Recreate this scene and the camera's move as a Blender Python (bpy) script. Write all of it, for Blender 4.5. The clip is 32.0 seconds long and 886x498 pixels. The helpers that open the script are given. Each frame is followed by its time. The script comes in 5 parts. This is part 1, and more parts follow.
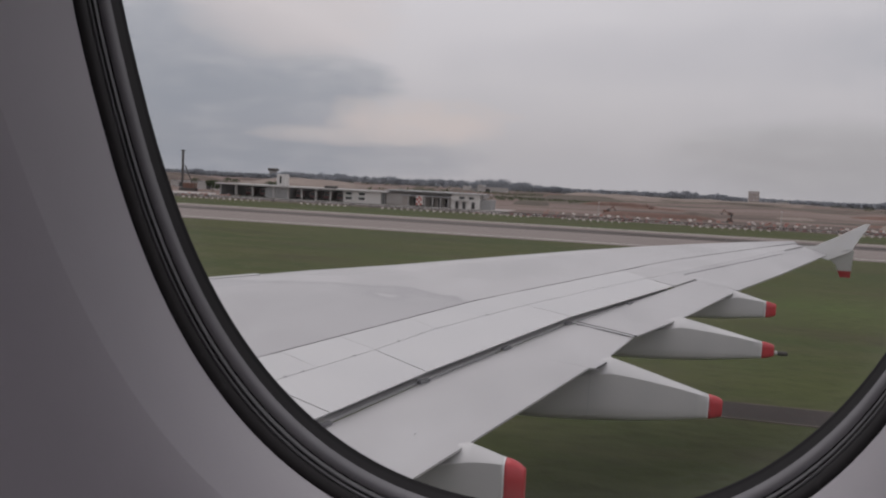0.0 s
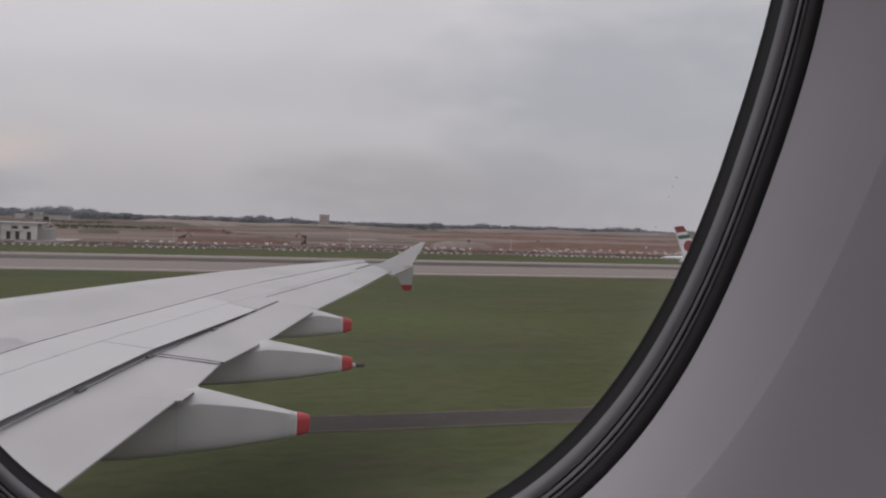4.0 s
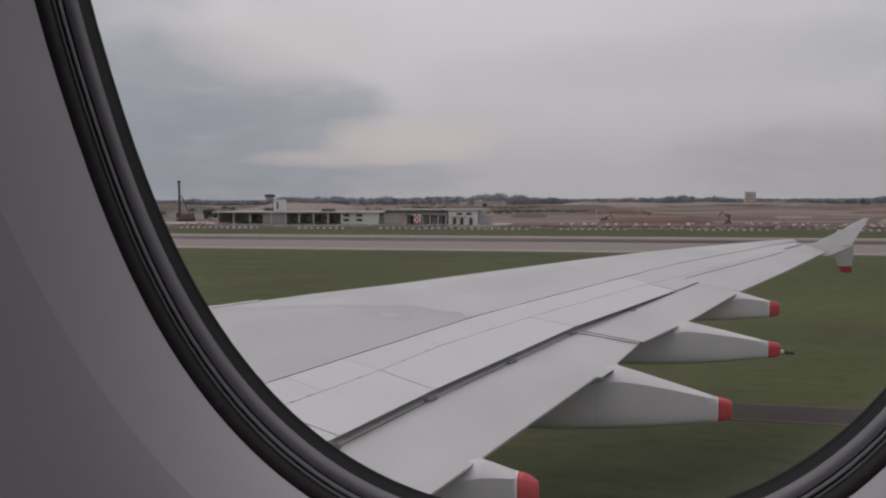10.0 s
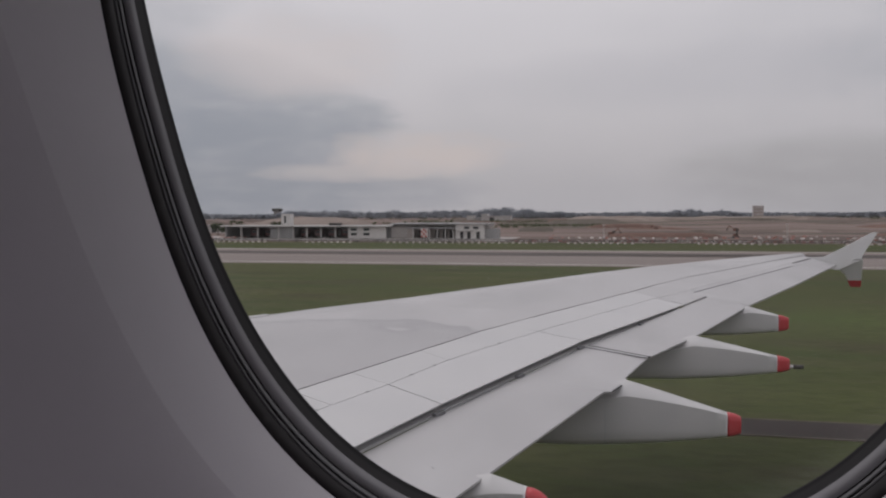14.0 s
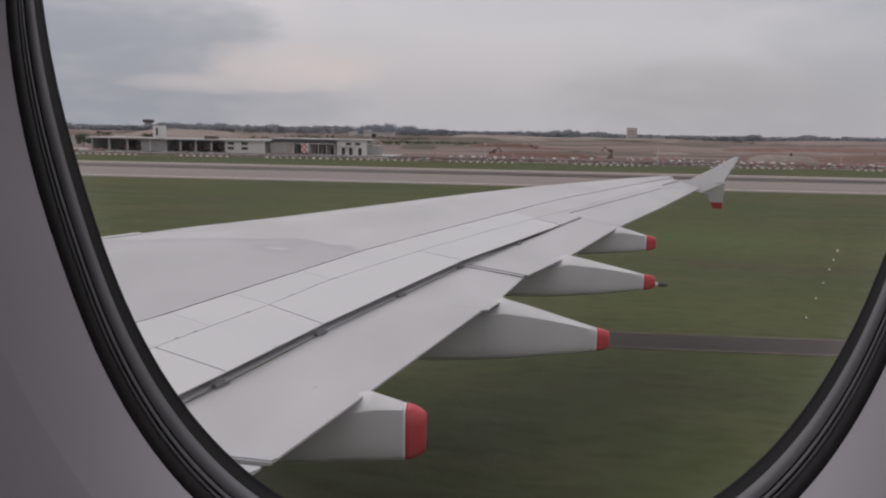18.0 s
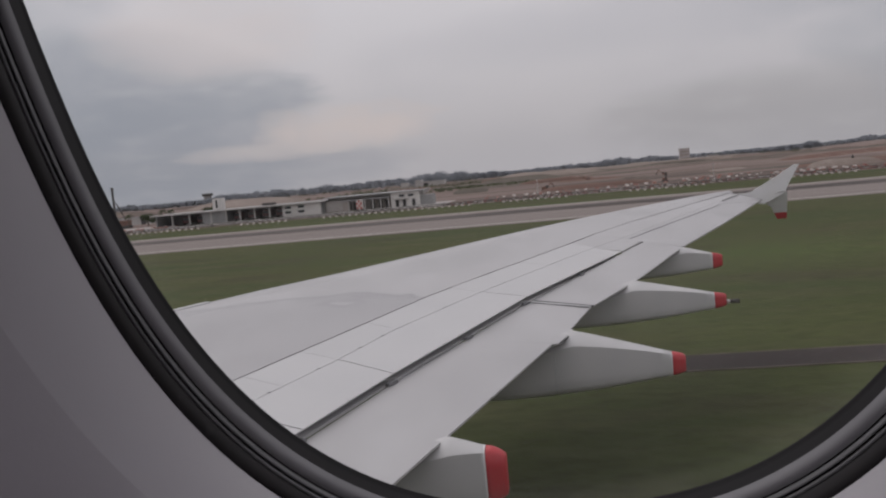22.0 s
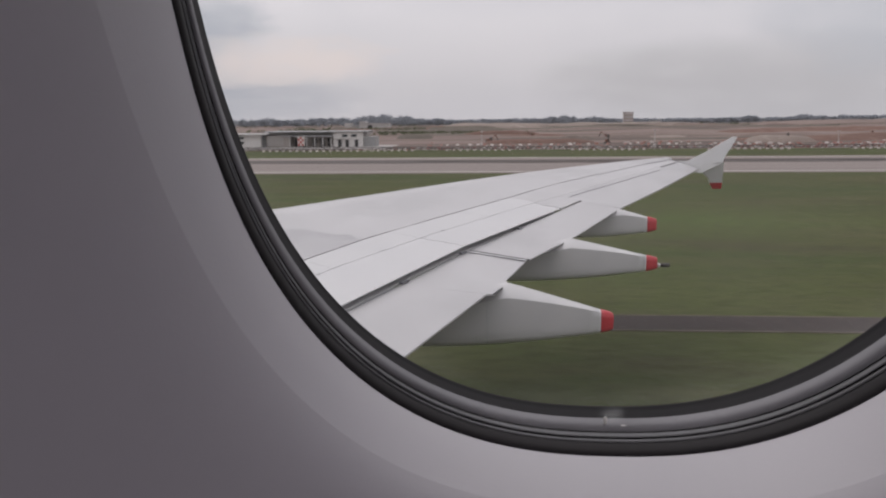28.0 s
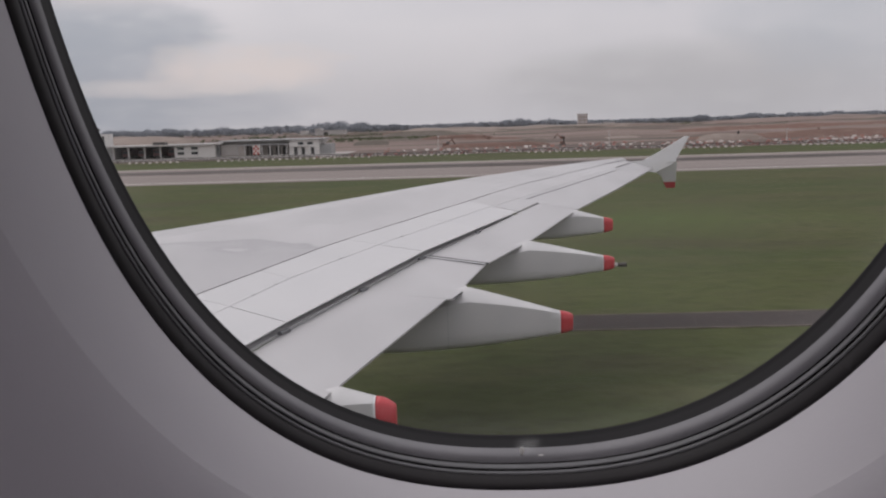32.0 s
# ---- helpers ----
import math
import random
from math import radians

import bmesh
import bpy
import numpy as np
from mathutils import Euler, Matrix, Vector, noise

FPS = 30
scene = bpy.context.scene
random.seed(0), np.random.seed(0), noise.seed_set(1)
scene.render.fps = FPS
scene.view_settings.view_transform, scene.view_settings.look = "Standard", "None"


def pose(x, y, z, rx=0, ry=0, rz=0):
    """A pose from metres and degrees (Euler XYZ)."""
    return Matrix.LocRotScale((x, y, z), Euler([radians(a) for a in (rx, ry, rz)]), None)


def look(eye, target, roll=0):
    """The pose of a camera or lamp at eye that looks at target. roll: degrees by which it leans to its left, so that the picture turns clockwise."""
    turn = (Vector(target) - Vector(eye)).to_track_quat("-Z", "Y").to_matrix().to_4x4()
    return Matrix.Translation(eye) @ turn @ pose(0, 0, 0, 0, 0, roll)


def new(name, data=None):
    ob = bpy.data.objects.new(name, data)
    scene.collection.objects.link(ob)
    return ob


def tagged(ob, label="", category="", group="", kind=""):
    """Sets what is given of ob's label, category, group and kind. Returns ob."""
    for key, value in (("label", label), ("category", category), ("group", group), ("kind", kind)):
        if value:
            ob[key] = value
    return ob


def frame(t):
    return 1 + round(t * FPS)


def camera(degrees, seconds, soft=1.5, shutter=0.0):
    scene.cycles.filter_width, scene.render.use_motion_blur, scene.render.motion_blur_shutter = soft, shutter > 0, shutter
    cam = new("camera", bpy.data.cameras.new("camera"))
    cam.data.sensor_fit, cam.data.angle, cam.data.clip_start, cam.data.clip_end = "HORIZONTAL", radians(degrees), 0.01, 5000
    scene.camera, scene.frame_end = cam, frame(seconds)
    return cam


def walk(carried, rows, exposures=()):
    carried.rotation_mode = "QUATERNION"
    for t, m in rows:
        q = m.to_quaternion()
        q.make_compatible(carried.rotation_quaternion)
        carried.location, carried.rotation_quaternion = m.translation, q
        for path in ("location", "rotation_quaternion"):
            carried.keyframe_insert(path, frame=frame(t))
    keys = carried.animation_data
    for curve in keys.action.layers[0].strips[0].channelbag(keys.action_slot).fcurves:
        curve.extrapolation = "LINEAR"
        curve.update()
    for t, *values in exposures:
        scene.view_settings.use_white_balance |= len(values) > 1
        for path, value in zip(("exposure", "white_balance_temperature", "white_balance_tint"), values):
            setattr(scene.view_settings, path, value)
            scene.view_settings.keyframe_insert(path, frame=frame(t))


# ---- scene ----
cam = camera(56.44, 32.0, soft=2.2)


def aim(x, y, z, yaw, pitch, roll):
    """Eye in metres; yaw to the left from +y, pitch up and roll in degrees."""
    a, b = radians(yaw), radians(pitch)
    way = Vector((-math.sin(a) * math.cos(b), math.cos(a) * math.cos(b), math.sin(b)))
    return look((x, y, z), Vector((x, y, z)) + way, roll)


# seconds, eye x y z, yaw, pitch, roll
PATH = [
    (0.0, 0.0344, -0.2622, 7.9676, 12.30, -4.67, 2.89),
    (0.5, 0.0342, -0.2641, 7.9710, 12.44, -4.86, 2.93),
    (1.0, 0.0330, -0.2662, 7.9709, 12.55, -4.96, 3.00),
    (1.5, 0.0068, -0.2662, 7.9759, 9.65, -4.23, 3.10),
    (2.0, -0.0188, -0.2654, 7.9768, -1.32, -2.76, 2.60),
    (2.5, -0.0439, -0.2546, 7.9725, -7.46, -2.23, 2.15),
    (3.0, -0.0681, -0.2445, 7.9657, -13.78, -2.44, 2.15),
    (3.5, -0.0561, -0.2475, 7.9657, -16.46, -2.39, 1.97),
    (5.5, -0.0076, -0.2621, 7.9597, -7.29, 2.12, 1.11),
    (6.0, 0.0148, -0.2588, 7.9618, 1.55, 3.03, 2.42),
    (6.5, 0.0215, -0.2541, 7.9571, 3.37, 3.47, 1.75),
    (7.0, 0.0290, -0.2469, 7.9563, 7.86, -1.07, 1.63),
    (7.5, 0.0282, -0.2462, 7.9551, 11.43, -2.56, 0.79),
    (8.0, 0.0281, -0.2450, 7.9559, 11.50, -2.74, -0.11),
    (8.5, 0.0259, -0.2440, 7.9549, 12.90, -3.20, -0.09),
    (9.0, 0.0250, -0.2429, 7.9553, 12.58, -3.91, 0.14),
    (9.5, 0.0270, -0.2431, 7.9558, 12.29, -3.80, -0.14),
    (10.0, 0.0290, -0.2430, 7.9580, 12.31, -3.50, -0.17),
    (10.5, 0.0210, -0.2450, 7.9569, 12.42, -2.88, 0.08),
    (11.0, 0.0129, -0.2450, 7.9561, 12.58, -2.51, 0.64),
    (11.5, 0.0091, -0.2520, 7.9559, 13.25, -2.26, 0.67),
    (12.0, 0.0039, -0.2590, 7.9581, 14.06, -1.75, 0.87),
    (12.5, 0.0131, -0.2590, 7.9570, 14.26, -1.46, 0.67),
    (13.0, 0.0221, -0.2580, 7.9580, 14.17, -1.46, 0.02),
    (13.5, 0.0222, -0.2600, 7.9610, 13.33, -1.88, -0.04),
    (15.5, 0.0176, -0.2679, 7.9776, 12.01, -4.22, -0.62),
    (16.0, 0.0114, -0.2768, 8.0157, 9.84, -5.21, 0.80),
    (16.5, 0.0153, -0.2798, 8.0246, 6.64, -8.43, 2.09),
    (17.0, 0.0183, -0.2817, 8.0358, 6.02, -8.99, 2.19),
    (17.5, 0.0153, -0.2778, 8.0288, 4.08, -8.71, 1.96),
    (18.0, 0.0105, -0.2728, 8.0225, 4.53, -8.21, 1.08),
    (18.5, 0.0035, -0.2699, 7.9965, 9.46, -5.25, -0.20),
    (19.0, -0.0052, -0.2670, 7.9691, 12.91, -2.01, -1.57),
    (19.5, 0.0049, -0.2580, 7.9679, 13.95, -0.16, -3.20),
    (20.0, 0.0150, -0.2479, 7.9664, 12.21, -2.68, -3.94),
    (20.5, 0.0099, -0.2440, 7.9651, 10.82, -2.39, -4.72),
    (21.0, 0.0049, -0.2400, 7.9631, 9.87, -3.45, -4.35),
    (21.5, 0.0080, -0.2330, 7.9630, 9.05, -4.23, -4.68),
    (22.0, 0.0100, -0.2270, 7.9610, 8.65, -5.01, -5.33),
    (22.5, 0.0139, -0.2300, 7.9621, 10.07, -5.65, -5.45),
    (23.0, 0.0169, -0.2321, 7.9617, 11.82, -5.68, -5.62),
    (23.5, 0.0219, -0.2350, 7.9651, 12.77, -5.70, -5.62),
    (24.0, 0.0280, -0.2390, 7.9671, 12.51, -5.64, -5.84),
    (24.5, 0.0148, -0.2470, 7.9672, 12.87, -5.40, -5.18),
    (25.0, 0.0019, -0.2540, 7.9649, 10.19, -6.72, -4.79),
    (25.5, -0.0282, -0.2540, 7.9560, 7.01, -7.84, -3.47),
    (27.5, -0.0333, -0.2510, 7.9512, 4.80, -8.32, -0.79),
    (28.0, -0.0393, -0.2500, 7.9491, 4.48, -8.94, -0.50),
    (28.5, -0.0433, -0.2520, 7.9480, 3.12, -9.22, -0.19),
    (29.0, -0.0473, -0.2530, 7.9500, 1.43, -9.17, 0.10),
    (29.5, -0.0493, -0.2510, 7.9460, -0.39, -8.21, 0.20),
    (30.0, -0.0343, -0.2470, 7.9531, -2.97, -7.66, 0.07),
    (30.5, -0.0304, -0.2400, 7.9532, -4.43, -7.76, -0.57),
    (31.0, -0.0252, -0.2330, 7.9530, -2.83, -8.51, -1.06),
    (31.5, -0.0214, -0.2330, 7.9552, -1.56, -8.84, -1.20),
    (32.0, -0.0193, -0.2340, 7.9551, 1.65, -8.65, -1.68),
]
# seconds, stops
EXPOSURES = [(0.0, -0.04), (3.0, -0.04), (5.5, -0.02), (6.0, -0.04), (7.0, -0.44), (8.0, -0.19), (9.0, -0.12), (13.0, -0.10), (16.0, -0.06), (17.0, 0.06), (18.0, 0.09), (19.0, 0.10), (20.0, -0.12), (24.0, 0.01), (28.0, 0.34), (29.0, 0.38), (30.0, 0.34), (31.0, 0.24), (32.0, 0.23)]
walk(cam, [(row[0], aim(*row[1:])) for row in PATH], EXPOSURES)

# ---- world and light ----
world = bpy.data.worlds.new("overcast_sky")
scene.world = world
world.use_nodes = True


def nodes_of(tree):
    tree.nodes.clear()
    return tree.nodes, tree.links


wn, wl = nodes_of(world.node_tree)


def wmath(op, a, b=None, clamp=False):
    n = wn.new("ShaderNodeMath")
    n.operation, n.use_clamp = op, clamp
    for i, v in enumerate((a, b)):
        if v is None:
            continue
        if isinstance(v, (int, float)):
            n.inputs[i].default_value = v
        else:
            wl.new(v, n.inputs[i])
    return n.outputs[0]


def wramp(fac, stops):
    n = wn.new("ShaderNodeValToRGB")
    while len(n.color_ramp.elements) < len(stops):
        n.color_ramp.elements.new(0.5)
    for e, (p, c) in zip(n.color_ramp.elements, stops):
        e.position, e.color = p, (*c, 1)
    wl.new(fac, n.inputs[0])
    return n.outputs[0]


def wmix(fac, a, b):
    n = wn.new("ShaderNodeMix")
    n.data_type = "RGBA"
    if isinstance(fac, (int, float)):
        n.inputs[0].default_value = fac
    else:
        wl.new(fac, n.inputs[0])
    for i, v in ((6, a), (7, b)):
        if isinstance(v, tuple):
            n.inputs[i].default_value = (*v, 1)
        else:
            wl.new(v, n.inputs[i])
    return n.outputs[2]


coord = wn.new("ShaderNodeTexCoord").outputs["Generated"]
split = wn.new("ShaderNodeSeparateXYZ")
wl.new(coord, split.inputs[0])


def wnoise(scale, detail, rough, stretch, offset):
    m = wn.new("ShaderNodeMapping")
    m.inputs["Scale"].default_value = stretch
    m.inputs["Location"].default_value = offset
    wl.new(coord, m.inputs[0])
    n = wn.new("ShaderNodeTexNoise")
    n.inputs["Scale"].default_value, n.inputs["Detail"].default_value, n.inputs["Roughness"].default_value = scale, detail, rough
    n.inputs["Distortion"].default_value = 0.3
    wl.new(m.outputs[0], n.inputs["Vector"])
    return n.outputs["Fac"]


def bank(direction, width, height, wobble, rough=3.0):
    """A soft cloud bank round a direction of the sky, with a ragged edge."""
    d = Vector(direction).normalized()
    side = Vector((d.y, -d.x, 0)).normalized()
    up = side.cross(d)
    terms = []
    for axis, size in ((side, width), (up, height)):
        dot = wn.new("ShaderNodeVectorMath")
        dot.operation = "DOT_PRODUCT"
        dot.inputs[1].default_value = axis
        wl.new(coord, dot.inputs[0])
        terms.append(wmath("POWER", wmath("ABSOLUTE", wmath("DIVIDE", wmath("SUBTRACT", dot.outputs["Value"], axis.dot(d)), size)), 2.0))
    r = wmath("ADD", terms[0], terms[1])
    r = wmath("ADD", r, wmath("MULTIPLY", wmath("SUBTRACT", wobble, 0.5), rough))
    return wmath("SMOOTH_MIN", wmath("MAXIMUM", wmath("SUBTRACT", 1.15, wmath("MULTIPLY", r, 0.75)), 0.0), 1.0)


def sky_way(az, el):
    return (math.sin(radians(az)) * math.cos(radians(el)), math.cos(radians(az)) * math.cos(radians(el)), math.sin(radians(el)))


SUN_ELEVATION, SUN_AZIMUTH = 58.0, -32.0
sky = wn.new("ShaderNodeTexSky")
sky.sky_type, sky.sun_disc = "NISHITA", False
sky.sun_elevation, sky.sun_rotation = radians(SUN_ELEVATION), radians(SUN_AZIMUTH)
sky.air_density, sky.dust_density = 1.5, 4.0
haze = wmix(0.07, (0, 0, 0), sky.outputs[0])
height_ramp = wramp(split.outputs["Z"], [(0.0, (0.480, 0.462, 0.485)), (0.04, (0.485, 0.467, 0.490)), (0.12, (0.595, 0.57, 0.595)), (0.3, (0.74, 0.715, 0.745)), (0.65, (0.84, 0.815, 0.845)), (1.0, (0.90, 0.87, 0.90))])
broad = wnoise(2.6, 6.0, 0.55, (1, 1, 2.2), (0.3, 1.7, 0.2))
fine = wnoise(7.5, 9.0, 0.62, (1, 1, 2.6), (2.1, 0.4, 0.9))
wisp = wnoise(16.0, 8.0, 0.6, (1, 1, 3.4), (0.7, 3.1, 0.2))
ragged = wmath("ADD", wmath("MULTIPLY", fine, 0.7), wmath("MULTIPLY", broad, 0.3))
base = wmix(wmath("MULTIPLY", wmath("SUBTRACT", broad, 0.45, True), 1.3), height_ramp, (0.43, 0.43, 0.465))
torn = wmath("ADD", wmath("MULTIPLY", fine, 0.5), wmath("MULTIPLY", wisp, 0.5))
left_dark = bank(sky_way(-41, 9.5), 0.21, 0.17, ragged)
base = wmix(wmath("MULTIPLY", left_dark, 0.75), base, (0.37, 0.385, 0.43))
dark_bank = bank(sky_way(-30.0, 4.9), 0.21, 0.092, ragged, 3.0)
base = wmix(wmath("MULTIPLY", dark_bank, 0.9), base, (0.285, 0.308, 0.360))
warm_high = bank(sky_way(-23.2, 10.3), 0.11, 0.046, torn, 4.0)
base = wmix(wmath("MULTIPLY", warm_high, 0.62), base, (0.66, 0.60, 0.60))
dark_arm = bank(sky_way(-20.5, 6.4), 0.085, 0.026, torn, 4.0)
base = wmix(wmath("MULTIPLY", dark_arm, 0.75), base, (0.35, 0.365, 0.41))
low_blue = bank(sky_way(-27, 1.4), 0.25, 0.034, ragged)
base = wmix(wmath("MULTIPLY", low_blue, 0.8), base, (0.310, 0.326, 0.368))
warm = bank(sky_way(-14.4, 4.1), 0.092, 0.025, torn, 5.5)
base = wmix(wmath("MULTIPLY", warm, 0.8), base, (0.615, 0.545, 0.53))
warm_wisp = bank(sky_way(-20.5, 2.75), 0.085, 0.0105, torn, 5.0)
base = wmix(wmath("MULTIPLY", warm_wisp, 0.7), base, (0.56, 0.51, 0.51))
low_grey = bank(sky_way(8, 9.0), 0.32, 0.035, ragged)
base = wmix(wmath("MULTIPLY", low_grey, 0.35), base, (0.47, 0.46, 0.50))
right_low = bank(sky_way(16, 2.0), 0.22, 0.05, ragged)
base = wmix(wmath("MULTIPLY", right_low, 0.75), base, (0.385, 0.375, 0.39))
right_blue = bank(sky_way(31, 9.0), 0.26, 0.12, ragged)
base = wmix(wmath("MULTIPLY", right_blue, 0.8), base, (0.40, 0.41, 0.45))
base = wmix(wmath("MULTIPLY", wmath("SUBTRACT", wisp, 0.5, True), 0.6), base, (0.62, 0.595, 0.615))
cover = wmix(0.94, haze, base)
back = wn.new("ShaderNodeBackground")
wl.new(cover, back.inputs[0])
back.inputs[1].default_value = 1.0
wl.new(back.outputs[0], wn.new("ShaderNodeOutputWorld").inputs[0])

sun_lamp = bpy.data.lights.new("sun", "SUN")
sun_lamp.energy, sun_lamp.angle, sun_lamp.color = 0.7, radians(40), (1.0, 0.97, 0.95)
sun = new("sun", sun_lamp)
sun.matrix_world = look(Vector(sky_way(SUN_AZIMUTH, SUN_ELEVATION)) * 100, (0, 0, 0))


# ---- materials ----
def material(name, colour, rough=0.6, metal=0.0, spots=(), bump=0.0, bump_scale=40.0, per_object=0.0, per_island=0.0, coords="Object", specular=0.5):
    """Procedural surface. spots: rows of (scale, colour, strength, low, high) of noise laid over the base colour."""
    m = bpy.data.materials.new(name)
    m.use_nodes = True
    n, l = m.node_tree.nodes, m.node_tree.links
    b = n["Principled BSDF"]
    b.inputs["Roughness"].default_value, b.inputs["Metallic"].default_value = rough, metal
    b.inputs["Specular IOR Level"].default_value = specular
    tc = n.new("ShaderNodeTexCoord").outputs[coords]
    rgb = n.new("ShaderNodeRGB")
    rgb.outputs[0].default_value = (*colour, 1)
    out = rgb.outputs[0]
    for row in spots:
        scale, col, strength, low, high = row[:5]
        stretch = row[5] if len(row) > 5 else (1, 1, 1)
        mp = n.new("ShaderNodeMapping")
        mp.inputs["Scale"].default_value = stretch
        l.new(tc, mp.inputs[0])
        t = n.new("ShaderNodeTexNoise")
        t.inputs["Scale"].default_value, t.inputs["Detail"].default_value = scale, 6.0
        l.new(mp.outputs[0], t.inputs["Vector"])
        r = n.new("ShaderNodeMapRange")
        r.inputs["From Min"].default_value, r.inputs["From Max"].default_value = low, high
        r.inputs["To Max"].default_value = strength
        l.new(t.outputs["Fac"], r.inputs["Value"])
        x = n.new("ShaderNodeMix")
        x.data_type = "RGBA"
        l.new(r.outputs[0], x.inputs[0])
        l.new(out, x.inputs[6])
        x.inputs[7].default_value = (*col, 1)
        out = x.outputs[2]
    for amount, node, socket in ((per_object, "ShaderNodeObjectInfo", "Random"), (per_island, "ShaderNodeNewGeometry", "Random Per Island")):
        if amount:
            h = n.new("ShaderNodeHueSaturation")
            r = n.new("ShaderNodeMapRange")
            r.inputs["To Min"].default_value, r.inputs["To Max"].default_value = 1 - amount, 1 + amount
            l.new(n.new(node).outputs[socket], r.inputs["Value"])
            l.new(r.outputs[0], h.inputs["Value"])
            l.new(out, h.inputs["Color"])
            out = h.outputs[0]
    l.new(out, b.inputs["Base Color"])
    if bump:
        t = n.new("ShaderNodeTexNoise")
        t.inputs["Scale"].default_value, t.inputs["Detail"].default_value = bump_scale, 5.0
        l.new(tc, t.inputs["Vector"])
        k = n.new("ShaderNodeBump")
        k.inputs["Strength"].default_value = bump
        k.inputs["Distance"].default_value = 0.4 / bump_scale
        l.new(t.outputs["Fac"], k.inputs["Height"])
        l.new(k.outputs[0], b.inputs["Normal"])
    return m


WING_GREY = material("wing_grey_paint", (0.390, 0.380, 0.388), 0.42, spots=[(0.35, (0.325, 0.317, 0.325), 0.75, 0.45, 0.66), (1.1, (0.45, 0.445, 0.455), 0.5, 0.5, 0.75, (1, 0.4, 1)), (12.0, (0.38, 0.38, 0.39), 0.25, 0.55, 0.8)])
PANEL_GREY = material("spoiler_grey_paint", (0.458, 0.452, 0.459), 0.45, spots=[(0.8, (0.41, 0.407, 0.42), 0.5, 0.45, 0.75), (9.0, (0.41, 0.41, 0.425), 0.35, 0.6, 0.8)], per_object=0.025)
FAIRING_GREY = material("fairing_grey_paint", (0.505, 0.497, 0.500), 0.42, spots=[(1.2, (0.40, 0.40, 0.41), 0.5, 0.45, 0.75), (14.0, (0.36, 0.355, 0.355), 0.3, 0.6, 0.8)])
RED_PAINT = material("red_paint", (0.45, 0.032, 0.042), 0.45, spots=[(5.0, (0.45, 0.03, 0.04), 0.5, 0.5, 0.8)])
DARK_GAP = material("dark_gap", (0.05, 0.05, 0.055), 0.7, spots=[(6.0, (0.1, 0.1, 0.1), 0.5, 0.5, 0.7)])
SLOT_GREY = material("shadow_grey_metal", (0.13, 0.13, 0.138), 0.7, spots=[(6.0, (0.19, 0.19, 0.195), 0.5, 0.5, 0.7)])
STEEL = material("bare_steel", (0.35, 0.35, 0.36), 0.35, 0.9, spots=[(9.0, (0.18, 0.17, 0.16), 0.6, 0.45, 0.7)])
SEALANT = material("grey_sealant", (0.37, 0.37, 0.39), 0.6, spots=[(6.0, (0.45, 0.45, 0.46), 0.6, 0.4, 0.7)])
PANEL_PLASTIC = material("cabin_panel_plastic", (0.395, 0.373, 0.398), 0.55, spots=[(2.5, (0.352, 0.34, 0.359), 0.5, 0.4, 0.7), (45.0, (0.35, 0.338, 0.357), 0.25, 0.5, 0.8)], bump=0.06, bump_scale=700)
CABIN_LINING = material("cabin_lining", (0.50, 0.48, 0.50), 0.7, spots=[(1.5, (0.42, 0.40, 0.42), 0.5, 0.4, 0.7)])
CARPET = material("cabin_carpet", (0.10, 0.10, 0.14), 0.95, spots=[(60.0, (0.06, 0.06, 0.09), 0.6, 0.4, 0.7)])
RUBBER = material("black_rubber", (0.021, 0.0190, 0.0200), 0.6, specular=0.08, spots=[(30.0, (0.02, 0.019, 0.02), 0.5, 0.5, 0.8), (160.0, (0.05, 0.05, 0.05), 0.3, 0.62, 0.8)])
SEAL_DARK = material("dark_frame_paint", (0.0175, 0.0165, 0.0175), 0.7, specular=0.07, spots=[(25.0, (0.011, 0.010, 0.011), 0.5, 0.4, 0.75)])
SEAL_GREY = material("grey_pane_edge", (0.198, 0.193, 0.204), 0.6, specular=0.25, spots=[(18.0, (0.15, 0.146, 0.155), 0.6, 0.4, 0.7), (220.0, (0.12, 0.118, 0.122), 0.3, 0.6, 0.8)])
LIP_GREY = material("grey_seal_lip", (0.11, 0.108, 0.114), 0.6, specular=0.25, spots=[(30.0, (0.08, 0.078, 0.082), 0.6, 0.4, 0.7)])
GRASS = material("airfield_grass", (0.066, 0.075, 0.028), 0.95, specular=0.06, spots=[
    (0.012, (0.085, 0.076, 0.044), 0.5, 0.42, 0.65, (0.45, 1, 1)), (0.06, (0.050, 0.066, 0.025), 0.8, 0.42, 0.62, (0.4, 1, 1)),
    (0.022, (0.076, 0.106, 0.035), 0.8, 0.52, 0.66, (0.45, 1, 1)), (0.25, (0.090, 0.084, 0.046), 0.55, 0.48, 0.68, (0.4, 1, 1)),
    (0.11, (0.061, 0.050, 0.035), 0.6, 0.53, 0.68, (0.45, 1, 1)), (0.7, (0.083, 0.091, 0.039), 0.45, 0.5, 0.7, (0.5, 1, 1)), (1.6, (0.039, 0.042, 0.019), 0.5, 0.45, 0.7, (0.5, 1, 1))], bump=0.35, bump_scale=2.2)
# runway, site earth and station greys below are lightened to imitate distance haze
RUNWAY_GREY = material("runway_concrete", (0.226, 0.193, 0.178), 0.95, specular=0.05, spots=[(0.02, (0.204, 0.176, 0.165), 0.7, 0.4, 0.65, (0.15, 1, 1)), (0.3, (0.286, 0.251, 0.237), 0.32, 0.48, 0.66, (0.03, 1, 1)), (4.0, (0.264, 0.242, 0.242), 0.4, 0.5, 0.75)])
